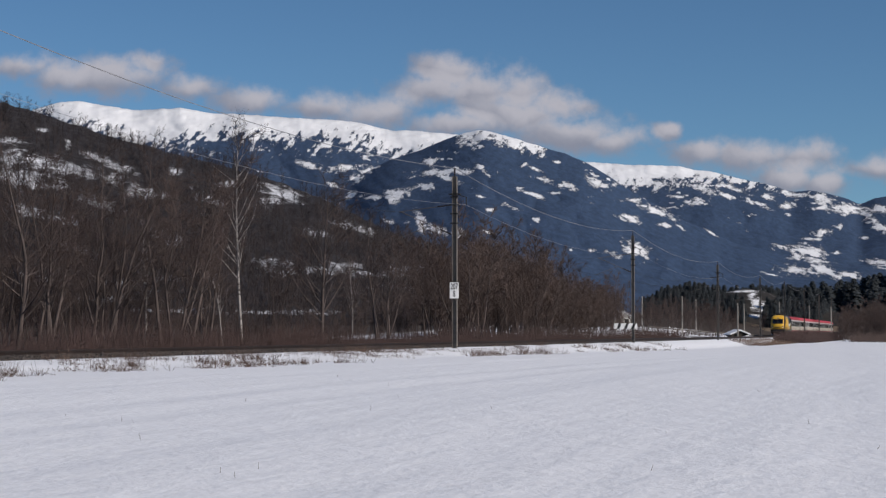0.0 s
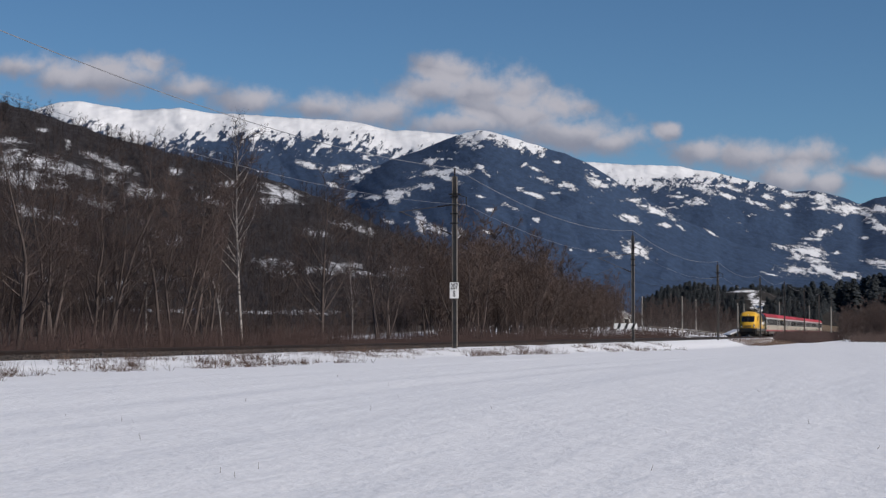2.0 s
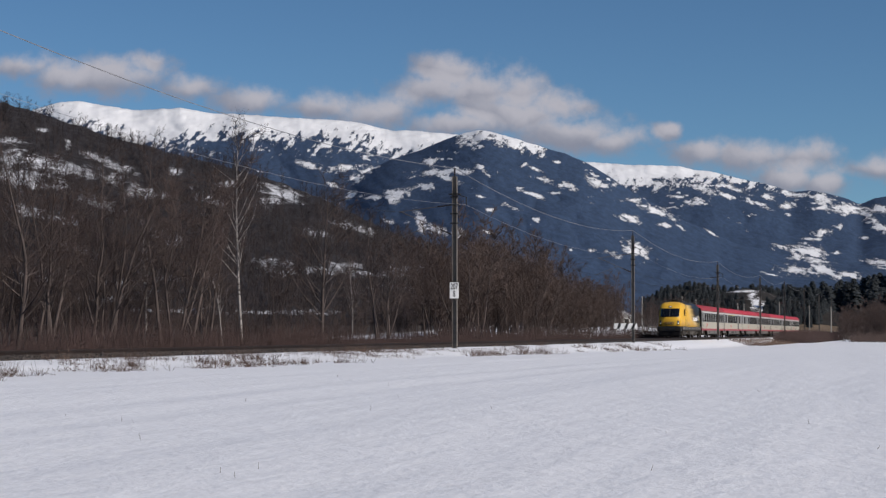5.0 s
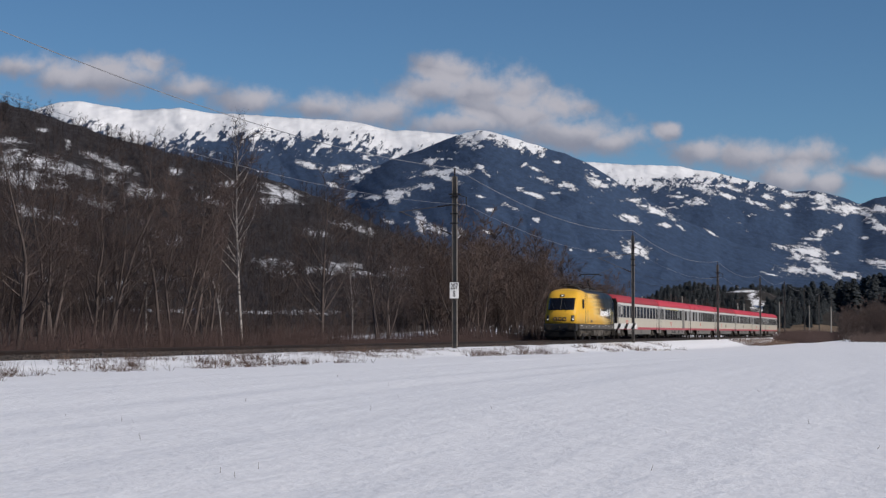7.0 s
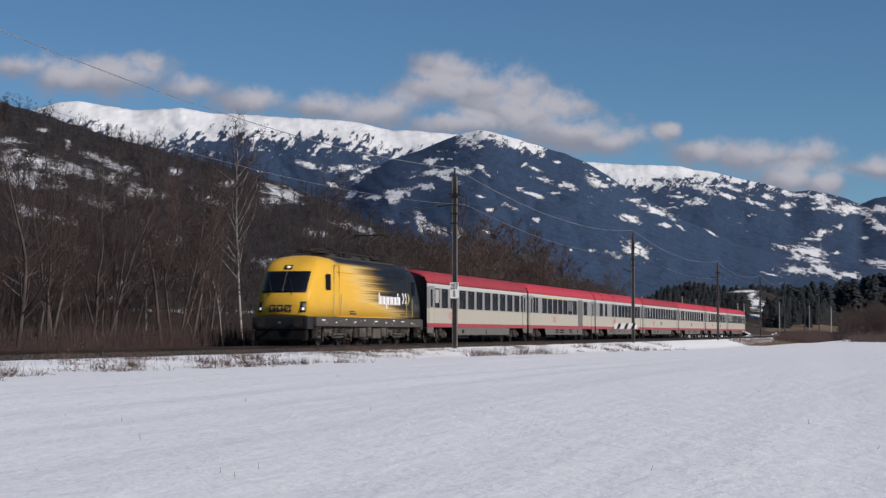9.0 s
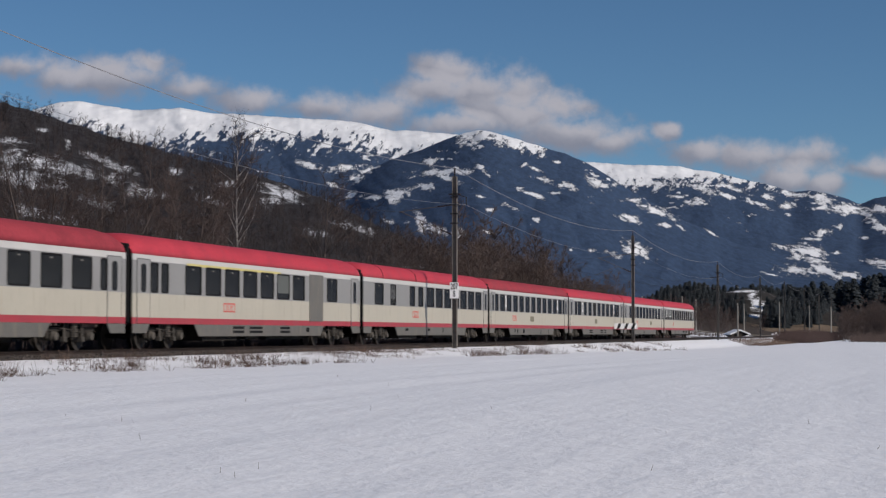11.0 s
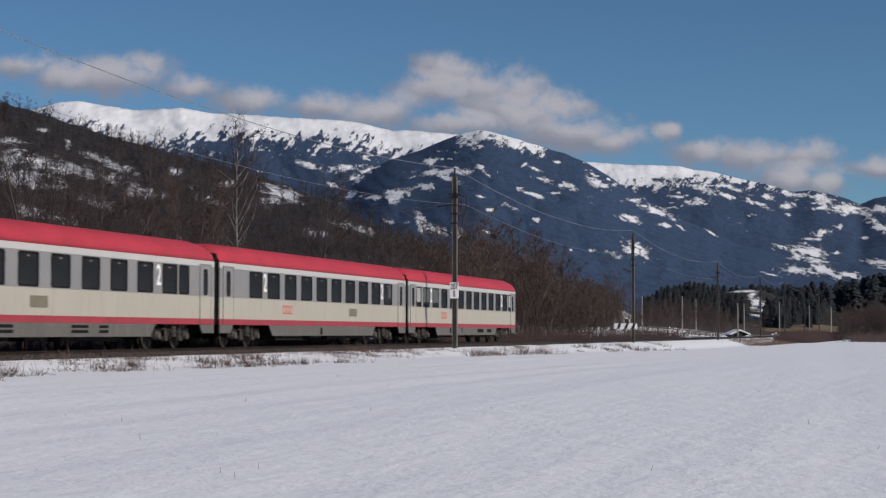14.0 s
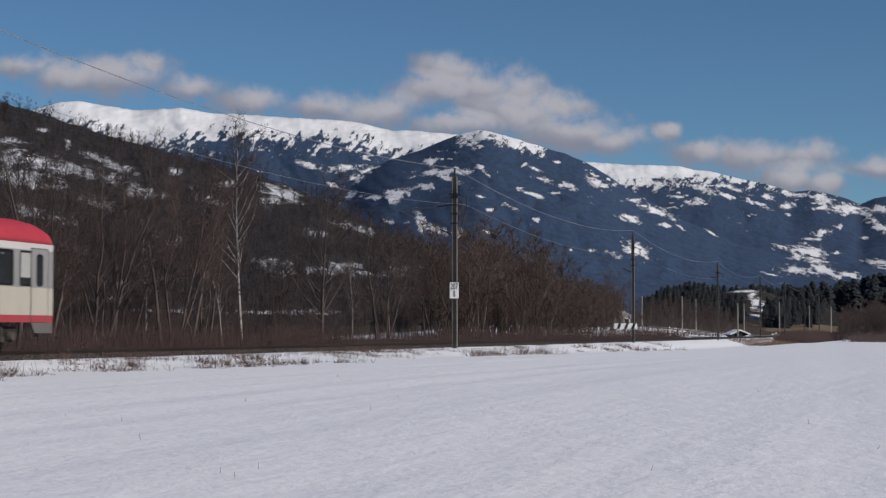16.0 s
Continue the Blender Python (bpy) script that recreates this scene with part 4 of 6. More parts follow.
    for x, w, z, h in hatches:
        part("hatch", blocks("hatch", [(x, x + w, -HALF - 0.004, -HALF + 0.03, z, z + h)], RUBBER), None, c)
    part("underframe_box", shared("under", lambda: blocks("underframe_box", [(7, 10.5, -1.2, 1.2, 0.28, 0.9), (11.5, 13.0, -1.2, 1.2, 0.33, 0.9), (14, 18.6, -1.15, 1.15, 0.3, 0.9), (5, 21.4, -0.5, 0.5, 0.4, 0.9)], FRAME_DARK)), None, c)
    for x in (3.7, LONG - 3.7):
        coach_bogie_fittings(bogie(c, x))
    for x, turn in ((0, 0), (LONG, 180)):
        g = part("gangway", shared("gangway", gangway_mesh), None, c, "black rubber gangway")
        g.matrix_basis = pose(x, 0, 0, 0, 0, turn)
        for y in (-0.875, 0.875):
            b = part("buffer", shared("buffer", buffer_mesh), None, c)
            b.matrix_basis = pose(x, y, 1.06, 0, 0, turn)
    return c


def skirt_mesh():
    n, bits = [], []
    V, Fc = [], []
    for y in (-HALF, HALF - 0.04):
        for x0, x1, a, b, z in ((5.7, LONG - 5.7, 0.45, 0.45, 0.44), (0.3, 1.7, 0.0, 0.25, 0.56), (LONG - 1.7, LONG - 0.3, 0.25, 0.0, 0.56)):
            k = len(V)
            V += [(x, yy, zz) for yy in (y, y + 0.04) for x, zz in ((x0 + a, z), (x1 - b, z), (x1, Z_SOLE - 0.003), (x0, Z_SOLE - 0.003))]
            Fc += [tuple(k + i for i in f) for f in ((0, 1, 2, 3), (7, 6, 5, 4), (0, 4, 5, 1), (1, 5, 6, 2), (2, 6, 7, 3), (3, 7, 4, 0))]
    return mesh_from("skirt", V, Fc, SKIRT_GREY)


def gangway_mesh():
    bm = bmesh.new()
    for y in (-0.78, 0.60):
        box(bm, 0.0, 0.29, y, y + 0.18, 1.0, 3.35, 0.05)
    box(bm, 0.0, 0.29, -0.78, 0.78, 3.2, 3.42, 0.05)
    box(bm, 0.02, 0.27, -0.7, 0.7, 1.0, 3.3)
    box(bm, 0.14, 0.295, -1.30, 1.30, 0.92, 3.62, 0.1)
    me = bpy.data.meshes.new("gangway")
    bm.to_mesh(me), bm.free()
    me.materials.append(RUBBER)
    return me


def buffer_mesh():
    bm = bmesh.new()
    rod(bm, (0.25, 0, 0), (-0.02, 0, 0), 0.11, sides=12)
    rod(bm, (-0.02, 0, 0), (-0.05, 0, 0), 0.22, sides=16)
    me = bpy.data.meshes.new("buffer")
    bm.to_mesh(me), bm.free()
    me.materials.append(FRAME_DARK)
    return me


def spaced(first, pitch, count, width):
    return [(first + k * pitch, width) for k in range(count)]


def make_coaches():
    many = spaced(3.2, 1.91, 11, 1.26)
    out = [
        coach("cream and grey passenger coach with red roof, behind the locomotive", dusty=True, windows=[(3.42, 1.25)] + spaced(5.33, 2.1, 9, 1.4), small=((1.94, 0.9), (24.2, 0.45)), pale=(1.94,), logos=(5.6,), hatches=((14, 0.2, 0.5, 0.3), (8, 0.5, 0.55, 0.2))),
        coach("cream and grey first-class coach with yellow stripe and loading door", spaced(4.85, 1.95, 7, 1.5) + [(21.16, 1.42)], small=((1.8, 0.6), (2.7, 0.6)), panels=(18.7,), logos=(9.2,), yellow=(5.0, 15.0), pale=(14.55,),
              hatches=((9.6, 1.2, 0.72, 0.1), (9.6, 1.2, 0.56, 0.1), (11.4, 1.5, 0.72, 0.1), (11.4, 1.5, 0.56, 0.1), (15, 1.2, 0.72, 0.1), (15, 1.2, 0.56, 0.1), (18.3, 0.4, 0.6, 0.2))),
        coach("cream and grey dining coach with few front windows and red roof", [(2.15, 1.45)] + spaced(11.9, 1.84, 7, 1.42), doors=(25.0,), small=((4.87, 0.95), (8.46, 0.95), (10.13, 0.92)), logos=(9.6,), ribs=(3.5, 9.6), hatches=((7.6, 0.6, 0.68, 0.12), (12, 0.5, 0.68, 0.12), (15.2, 0.15, 0.6, 0.25))),
        coach("dirty cream and grey second-class coach with faded red roof", many, dusty=True, small=((1.8, 0.82), (24.0, 0.6)), classes=(4.78, 21.95), logos=(7.4,), vents=(13.0,), hatches=((7.4, 0.3, 0.6, 0.22), (8.2, 0.3, 0.55, 0.25), (10, 0.6, 0.55, 0.25), (15.9, 0.12, 0.5, 0.3), (18.6, 0.12, 0.5, 0.3))),
        coach("cream and grey second-class coach with bright red roof", [(3.8, 1.4), (6.5, 1.1)] + spaced(8.55, 2.12, 7, 1.28), small=((2.6, 0.85), (22.75, 0.9)), classes=(5.85, 20.9), vents=(12.0,),
              hatches=((9, 1.4, 0.72, 0.1), (9, 1.4, 0.56, 0.1), (14.2, 1.2, 0.72, 0.1), (14.2, 1.2, 0.56, 0.1), (16.2, 0.7, 0.72, 0.1), (16.2, 0.7, 0.56, 0.1))),
        coach("cream and grey second-class coach with wide windows", spaced(3.46, 2.08, 10, 1.42), classes=(5.2, 21.8), logos=(8.0,), vents=(17.1,), hatches=((12.3, 0.3, 0.5, 0.3),)),
        coach("cream and grey second-class tail coach with drawn blinds", many, small=((1.84, 0.9), (24.0, 0.9)), classes=(4.8, 22.05), logos=(7.6,), pale=(1.84, 24.0, 3.2, 5.11), hatches=((8.9, 0.3, 0.55, 0.3), (11.6, 0.2, 0.6, 0.25), (15.5, 1.6, 0.6, 0.2), (18.0, 1.2, 0.6, 0.2))),
    ]
    return out


COACHES = make_coaches()
# ---- locomotive ----
def livery(n, co, col):
    """Yellow cab that streaks out into black towards the tail."""
    x = n.add("ShaderNodeSeparateXYZ", {0: co})
    streak = n.noise(n.stretch(co, (0.035, 0.6, 5.5)), 1.6, 6.0, 0.7)
    low = n.math("MULTIPLY", n.step(x.outputs[2], 2.3, 1.4), 5.5)
    top = n.math("MULTIPLY", n.step(x.outputs[2], 2.7, 3.6), 1.2)
    f = n.math("ADD", n.math("SUBTRACT", n.math("ADD", x.outputs[0], n.math("MULTIPLY", n.math("SUBTRACT", streak, 0.5), 11.0)), low), top)
    pale = n.math("MULTIPLY", n.step(f, 5.5, 8.0), n.step(f, 11.0, 8.5))
    roof = n.math("MULTIPLY", n.step(x.outputs[2], 3.66, 3.86), n.step(x.outputs[0], 3.6, 4.6))
    c = n.mix(n.math("MULTIPLY", pale, 0.45), col, rgb(0.78, 0.62, 0.30))
    c = n.mix(n.step(f, 6.4, 12.4), c, rgb(0.010, 0.010, 0.011))
    return n.mix(roof, c, rgb(0.018, 0.017, 0.016))


LOCO_PAINT = material("yellow_black_livery", (0.70, 0.40, 0.045), 0.36, vary=0.06, scale=0.7, extra=livery, spec=0.10)
LOCO_GREY = material("loco_frame_grey", (0.066, 0.061, 0.055), 0.7, vary=0.25, scale=1.0, spec=0.2)
LOCO_GLASS = material("loco_glass", (0.006, 0.006, 0.008), 0.06, vary=0.1, spec=0.6)
LOCO_BLACK = material("loco_black", (0.015, 0.015, 0.016), 0.5, vary=0.2)
LAMP = material("lamp_lit", (0.9, 0.9, 0.85), 0.2, vary=0.02, **{"Emission Color": rgb(1, 0.95, 0.85), "Emission Strength": 0.4})
WHITE_MARK = material("white_mark", (0.80, 0.80, 0.80), 0.5, vary=0.03)
ROOF_GREY = material("loco_roof_grey", (0.028, 0.026, 0.024), 0.8, vary=0.3, scale=1.2)
LOCO_LONG, LOCO_HALF = 19.28, 1.46


def nose(z):
    """How far the cab front lies back at the height z."""
    return float(np.interp(z, (0.9, 1.3, 2.2, 2.45, 3.3, 3.6, 3.85, 4.0, 4.12), (0.0, 0.02, 0.28, 0.42, 1.05, 1.35, 1.8, 2.4, 3.2)))


def bend(x, y, z):
    """Folds a straight body into the sloping, rounded cab at both ends."""
    for end in (False, True):
        d = LOCO_LONG - x if end else x
        if d < 3.6:
            f = (1 - d / 3.6)
            d2 = d + f * nose(z) + 0.42 * (abs(y) / LOCO_HALF) ** 3 * f ** 3
            y = y * (1 - 0.15 * f ** 2)
            x = LOCO_LONG - d2 if end else d2
    return (x, y, z)


def loco_ring(k=1.0, cz=2.4):
    half = [(1.46, 1.29), (1.46, 2.2), (1.455, 3.0), (1.43, 3.35), (1.36, 3.62), (1.20, 3.85), (0.95, 3.99), (0.6, 4.07), (0.2, 4.1)]
    ring = half + [(-y, z) for y, z in half[::-1]]
    return [(y * k, cz + (z - cz) * k) for y, z in ring]


def loco_body_mesh():
    xs = [0, 0.15, 0.35, 0.7, 1.1, 1.6, 2.2, 2.9, 3.6, 5, 8, 11, 14, 15.68, 16.4, 17.1, 17.7, 18.2, 18.6, 18.93, 19.13, 19.28]
    n = 18
    rows = [[(0.0, y, z) for y, z in loco_ring(k)] for k in (0.02, 0.25, 0.5, 0.75, 0.9)]
    rows += [[(x, y, z) for y, z in loco_ring()] for x in xs]
    rows += [[(LOCO_LONG, y, z) for y, z in loco_ring(k)] for k in (0.9, 0.75, 0.5, 0.25, 0.02)]
    V = [bend(*p) for r in rows for p in r]
    Fc = [(i * n + j, i * n + (j + 1) % n, (i + 1) * n + (j + 1) % n, (i + 1) * n + j) for i in range(len(rows) - 1) for j in range(n)]
    me = mesh_from("body", V, Fc, LOCO_PAINT, True)
    return me


def front_patch(name, y0, y1, z0, z1, mat, proud=0.02, end=False, ny=10, nz=8):
    """A slab that lies on the bent cab front."""
    V = []
    for layer in (-proud, 0.03):
        for i in range(nz + 1):
            for j in range(ny + 1):
                z, y = z0 + (z1 - z0) * i / nz, y0 + (y1 - y0) * j / ny
                x, yy, zz = bend(0.0, y, z)
                V.append((x + layer, yy, zz) if not end else (LOCO_LONG - x - layer, yy, zz))
    m = (ny + 1) * (nz + 1)
    idx = lambda l, i, j: l * m + i * (ny + 1) + j
    Fc = []
    for i in range(nz):
        for j in range(ny):
            Fc += [(idx(0, i, j), idx(0, i + 1, j), idx(0, i + 1, j + 1), idx(0, i, j + 1)), (idx(1, i, j), idx(1, i, j + 1), idx(1, i + 1, j + 1), idx(1, i + 1, j))]
    for i in range(nz):
        Fc += [(idx(0, i, 0), idx(1, i, 0), idx(1, i + 1, 0), idx(0, i + 1, 0)), (idx(0, i, ny), idx(0, i + 1, ny), idx(1, i + 1, ny), idx(1, i, ny))]
    for j in range(ny):
        Fc += [(idx(0, 0, j), idx(0, 0, j + 1), idx(1, 0, j + 1), idx(1, 0, j)), (idx(0, nz, j), idx(1, nz, j), idx(1, nz, j + 1), idx(0, nz, j + 1))]
    return mesh_from(name, V, Fc, mat, True)


def bogie_fittings(b):
    """The gear that shows on the near and far side of a locomotive bogie."""
    for side in (-1, 1):
        y = side * 1.14
        for dx in (-1.5, 1.5):
            bm = bmesh.new()
            rod(bm, (dx, y - 0.02 * side, 0.575), (dx, y + 0.16 * side, 0.575), 0.19, 0.15, 14)
            rod(bm, (dx, y + 0.16 * side, 0.575), (dx, y + 0.19 * side, 0.575), 0.09, 0.08, 10)
            part("axle_box", bm, BOGIE_DUST, b, "dusty round axle box cover")
            for e in (-0.42, 0.42):
                bm = bmesh.new()
                for k in range(5):
                    rod(bm, (dx + e, y, 0.42 + 0.075 * k), (dx + e, y, 0.46 + 0.075 * k), 0.12, sides=10)
                part("coil_spring", bm, BOGIE_DUST, b, "rusty coil spring")
            bm = bmesh.new()
            rod(bm, (dx * 1.32, y, 0.86), (dx * 1.42, y, 0.18), 0.03, sides=6)
            box(bm, dx * 1.32 - 0.16, dx * 1.32 + 0.16, y - 0.1, y + 0.1, 0.62, 0.9, 0.03)
            part("sand_box", bm, BOGIE_DUST, b, "sand box with pipe down to the rail")
        for dx in (-0.55, 0.55):
            bm = bmesh.new()
            for k in range(6):
                rod(bm, (dx, y, 0.52 + 0.08 * k), (dx, y, 0.565 + 0.08 * k), 0.17, sides=12)
            part("main_spring", bm, BOGIE_DUST, b, "large dusty suspension spring")
        bm = bmesh.new()
        rod(bm, (-0.95, y + 0.12 * side, 0.50), (0.25, y + 0.12 * side, 0.50), 0.055, sides=8)
        rod(bm, (0.2, y + 0.12 * side, 0.50), (0.95, y + 0.12 * side, 0.50), 0.03, sides=8)
        part("yaw_damper", bm, BOGIE_DUST, b, "grey yaw damper")
        bm = bmesh.new()
        box(bm, -2.1, 2.1, y - 0.05, y + 0.05, 0.70, 0.82, 0.02)
        box(bm, -0.85, 0.85, y - 0.05, y + 0.05, 0.34, 0.46, 0.02)
        part("side_frame", bm, BOGIE_DUST, b, "dusty bogie side frame")


def make_loco():
    lo = tagged(new("electric_locomotive"), "yellow electric locomotive fading to black with raised pantograph", "locomotive")
    part("body", loco_body_mesh(), None, lo, "yellow body streaked into black")
    for end in (False, True):
        ws = part("windscreen", front_patch("windscreen", -1.22, 1.22, 2.36, 3.32, LOCO_GLASS, 0.02, end), None, lo, "dark slanted windscreen")
        part("windscreen_bar", front_patch("windscreen_bar", -0.03, 0.03, 2.36, 3.32, LOCO_GREY, 0.03, end, 1, 8), None, ws)
        for y in (-0.62, 0.55):
            bm = bmesh.new()
            a, b = bend(0, y, 2.3), bend(0, y + 0.35, 2.95)
            if end:
                a, b = (LOCO_LONG - a[0], *a[1:]), (LOCO_LONG - b[0], *b[1:])
            k = 0.06 if end else -0.06
            rod(bm, (a[0] + k, a[1], a[2]), (b[0] + k, b[1], b[2]), 0.015)
            part("wiper", bm, LOCO_BLACK, ws)
        for y in (-1.17, 1.17):
            part("headlight_housing", front_patch("headlight_housing", y - 0.13, y + 0.13, 1.48, 1.95, LOCO_BLACK, 0.02, end, 3, 3), None, lo)
            part("headlight", front_patch("headlight", y - 0.05, y + 0.05, 1.57, 1.68, LAMP if not end else LOCO_BLACK, 0.035, end, 2, 2), None, lo, "lit headlight" if not end else "unlit tail lamp")
        part("headlight", front_patch("headlight", -0.09, 0.09, 3.46, 3.56, LAMP if not end else LOCO_BLACK, 0.05, end, 2, 2), None, lo, "lit top headlight" if not end else "unlit top lamp")
        part("lamp_housing", front_patch("lamp_housing", -0.2, 0.2, 3.42, 3.6, LOCO_BLACK, 0.03, end, 3, 2), None, lo)
        mark = part("operator_mark", bmesh.new(), LOCO_BLACK, lo, "dark operator mark on the cab front")
        for y in (-0.42, 0.0, 0.42):
            for z in (1.5, 1.745):
                part("mark_bar", front_patch("mark_bar", y - 0.15, y + 0.15, z, z + 0.06, LOCO_BLACK, 0.008, end, 2, 1), None, mark)
            for e in (-0.13, 0.13):
                part("mark_bar", front_patch("mark_bar", y + e - 0.045, y + e + 0.045, 1.5, 1.80, LOCO_BLACK, 0.008, end, 1, 2), None, mark)
        x = LOCO_LONG - 0.0 if end else 0.0
        k = 1 if end else -1
        bm = bmesh.new()
        box(bm, *sorted((x - k * 0.1, x - k * 0.9)), -1.30, 1.30, 0.72, 1.30, 0.08)
        part("buffer_beam", bm, LOCO_BLACK, lo)
        bm = bmesh.new()
        box(bm, *sorted((x - k * 0.15, x - k * 0.55)), -1.2, 1.2, 0.22, 0.74, 0.08)
        part("snow_plough", bm, RUBBER, lo)
        for y in (-0.875, 0.875):
            b = part("buffer", shared("buffer", buffer_mesh), None, lo)
            b.matrix_basis = pose(x, y, 1.04, 0, 0, 180 if end else 0)
        bm = bmesh.new()
        rod(bm, (x + k * 0.25, 0, 1.0), (x - k * 0.2, 0, 1.02), 0.06)
        part("coupling_hook", bm, FRAME_DARK, lo)
        for side in (-1, 1):
            cx = 2.6 if not end else LOCO_LONG - 2.6
            w = part("cab_window", shared("cabw", lambda: plate_round(0.62, 0.72, 0.1, -0.012, 0.02, "cab_window", LOCO_GLASS)), None, lo)
            w.matrix_basis = pose(cx - 0.1, side * (LOCO_HALF - 0.008), 2.86, 0, 0, 0 if side < 0 else 180)
            w = part("cab_door", shared("cabd", lambda: plate_round(0.78, 2.35, 0.06, -0.006, 0.02, "cab_door", LOCO_GREY, 0.02)), None, lo)
            w.matrix_basis = pose(cx + 1.05 * (1 if not end else -1), side * (LOCO_HALF - 0.004), 2.5, 0, 0, 0 if side < 0 else 180)
            for dx in (0.52, 1.58):
                bm = bmesh.new()
                hx = cx + dx * (1 if not end else -1)
                rod(bm, (hx, side * 1.52, 1.35), (hx, side * 1.52, 2.35), 0.018)
                part("grab_rail", bm, FIRST_YELLOW, lo, "dull yellow grab rail")
    bm = bmesh.new()
    box(bm, 0.9, LOCO_LONG - 0.9, -1.44, 1.44, 0.86, 1.288, 0.04)
    part("side_sill", bm, LOCO_GREY, lo, "dark grey sill")
    for k in range(9):
        x = 2.2 + k * 1.75
        part("sill_plate", shared("sillp", lambda: blocks("sill_plate", [(0, 0.10, -0.008, 0.01, 0, 0.07)], BAND_GREY)), None, lo, "small pale notice plate").location = (x + 0.3 * ((k * 7) % 3), -1.445, 0.98 + 0.1 * (k % 2))
    bm = bmesh.new()
    box(bm, 6.9, 12.4, -1.3, 1.3, 0.32, 0.86, 0.06)
    part("transformer_tank", bm, FRAME_DARK, lo)
    for x in (4.7, LOCO_LONG - 4.7):
        bogie_fittings(bogie(lo, x, 3.0, 0.575))
    for x0, x1, z0, z1 in ((7.4, 8.5, 0.36, 0.80), (8.7, 9.3, 0.42, 0.84), (9.6, 10.9, 0.30, 0.78), (11.1, 11.8, 0.40, 0.82)):
        bm = bmesh.new()
        box(bm, x0, x1, -1.40, -1.26, z0, z1, 0.03)
        part("equipment_box", bm, BOGIE_DUST, lo, "dusty underfloor equipment box")
    for k in range(14):
        part("tank_rib", shared("tankrib", lambda: blocks("tank_rib", [(0, 0.05, -1.33, -1.29, 0.36, 0.84)], BOGIE_DUST)), None, lo).location = (7.0 + k * 0.4, 0, 0)
    for x, w, z in ((1.6, 0.5, 1.12), (3.6, 0.22, 1.02), (5.1, 0.16, 1.16), (6.4, 0.3, 1.05), (8.0, 0.14, 1.14), (9.7, 0.5, 1.1), (11.6, 0.18, 1.04), (12.9, 0.34, 1.15), (14.4, 0.6, 1.12), (16.3, 0.2, 1.03)):
        part("notice_plate", blocks("notice_plate", [(x, x + w, -1.448, -1.43, z, z + 0.05)], CLASS_WHITE), None, lo, "small white notice plate")
    for x in (1.05, LOCO_LONG - 1.55):
        bm = bmesh.new()
        box(bm, x, x + 0.5, -1.42, -1.15, 0.34, 0.42, 0.02)
        box(bm, x, x + 0.5, -1.42, -1.15, 0.62, 0.69, 0.02)
        for e in (0.0, 0.46):
            box(bm, x + e, x + e + 0.04, -1.4, -1.17, 0.34, 0.9)
        part("cab_step", bm, BOGIE_DUST, lo, "grimy cab footstep")
    for z, name in ((3.36, "rain_gutter"), (1.31, "waist_bead")):
        bm = bmesh.new()
        for side in (-1, 1):
            y = side * (1.455 if z < 2 else 1.44)
            rod(bm, (3.7, y, z), (LOCO_LONG - 3.7, y, z), 0.022, sides=6)
        part(name, bm, LOCO_PAINT, lo)
    # roof gear
    bm = bmesh.new()
    box(bm, 4.0, 15.2, -0.85, 0.85, 4.02, 4.14, 0.04)
    part("roof_deck", bm, ROOF_GREY, lo, "sooty grey roof deck")
    for x, w in ((5.6, 1.0), (9.0, 1.6), (11.4, 0.7)):
        bm = bmesh.new()
        box(bm, x, x + w, -0.45, 0.45, 4.12, 4.3, 0.05)
        part("roof_box", bm, ROOF_GREY, lo)
    for x in (6.9, 7.6, 8.3, 11.0, 12.5):
        bm = bmesh.new()
        insulator(bm, (x, -0.3, 4.12), (x, -0.3, 4.4), 0.09)
        part("roof_insulator", bm, PORCELAIN, lo)
    bm = bmesh.new()
    rod(bm, (4.5, -0.3, 4.42), (14.6, -0.3, 4.42), 0.025)
    part("busbar", bm, FRAME_DARK, lo)
    for x, up, k in ((4.6, False, 1), (13.2, True, 1)):
        pan = part("pantograph", bmesh.new(), FRAME_DARK, lo, "raised pantograph" if up else "folded pantograph")
        base = [((x - 0.7, y, 4.3), (x + 0.9, y, 4.3)) for y in (-0.45, 0.45)] + [((x + e, -0.45, 4.3), (x + e, 0.45, 4.3)) for e in (-0.7, 0.9)]
        z1, z2 = (4.95, 5.55) if up else (4.4, 4.46)
        knee = x - 1.1
        arms = [((x + 0.8, 0, 4.32), (knee, 0, z1))]
        arms += [((knee, -0.15, z1), (x + 0.45, -0.5, z2)), ((knee, 0.15, z1), (x + 0.45, 0.5, z2))]
        head = [((x + 0.45 + e, -0.75, z2 + 0.02), (x + 0.45 + e, 0.75, z2 + 0.02)) for e in (-0.18, 0.18)]
        head += [((x + 0.45 + e, q * 0.75, z2 + 0.02), (x + 0.45 + e, q * 0.97, z2 - 0.14)) for e in (-0.18, 0.18) for q in (-1, 1)]
        for name, rods, r in (("base_frame", base, 0.035), ("arm", arms, 0.04), ("collector_head", head, 0.028)):
            bm = bmesh.new()
            for a, b in rods:
                rod(bm, a, b, r)
            part(name, bm, FRAME_DARK, pan)
    # the sponsor's word becomes plain white strokes with three chevrons
    word = part("sponsor_mark", bmesh.new(), WHITE_MARK, lo, "white sponsor mark in plain strokes")
    y = -LOCO_HALF - 0.006
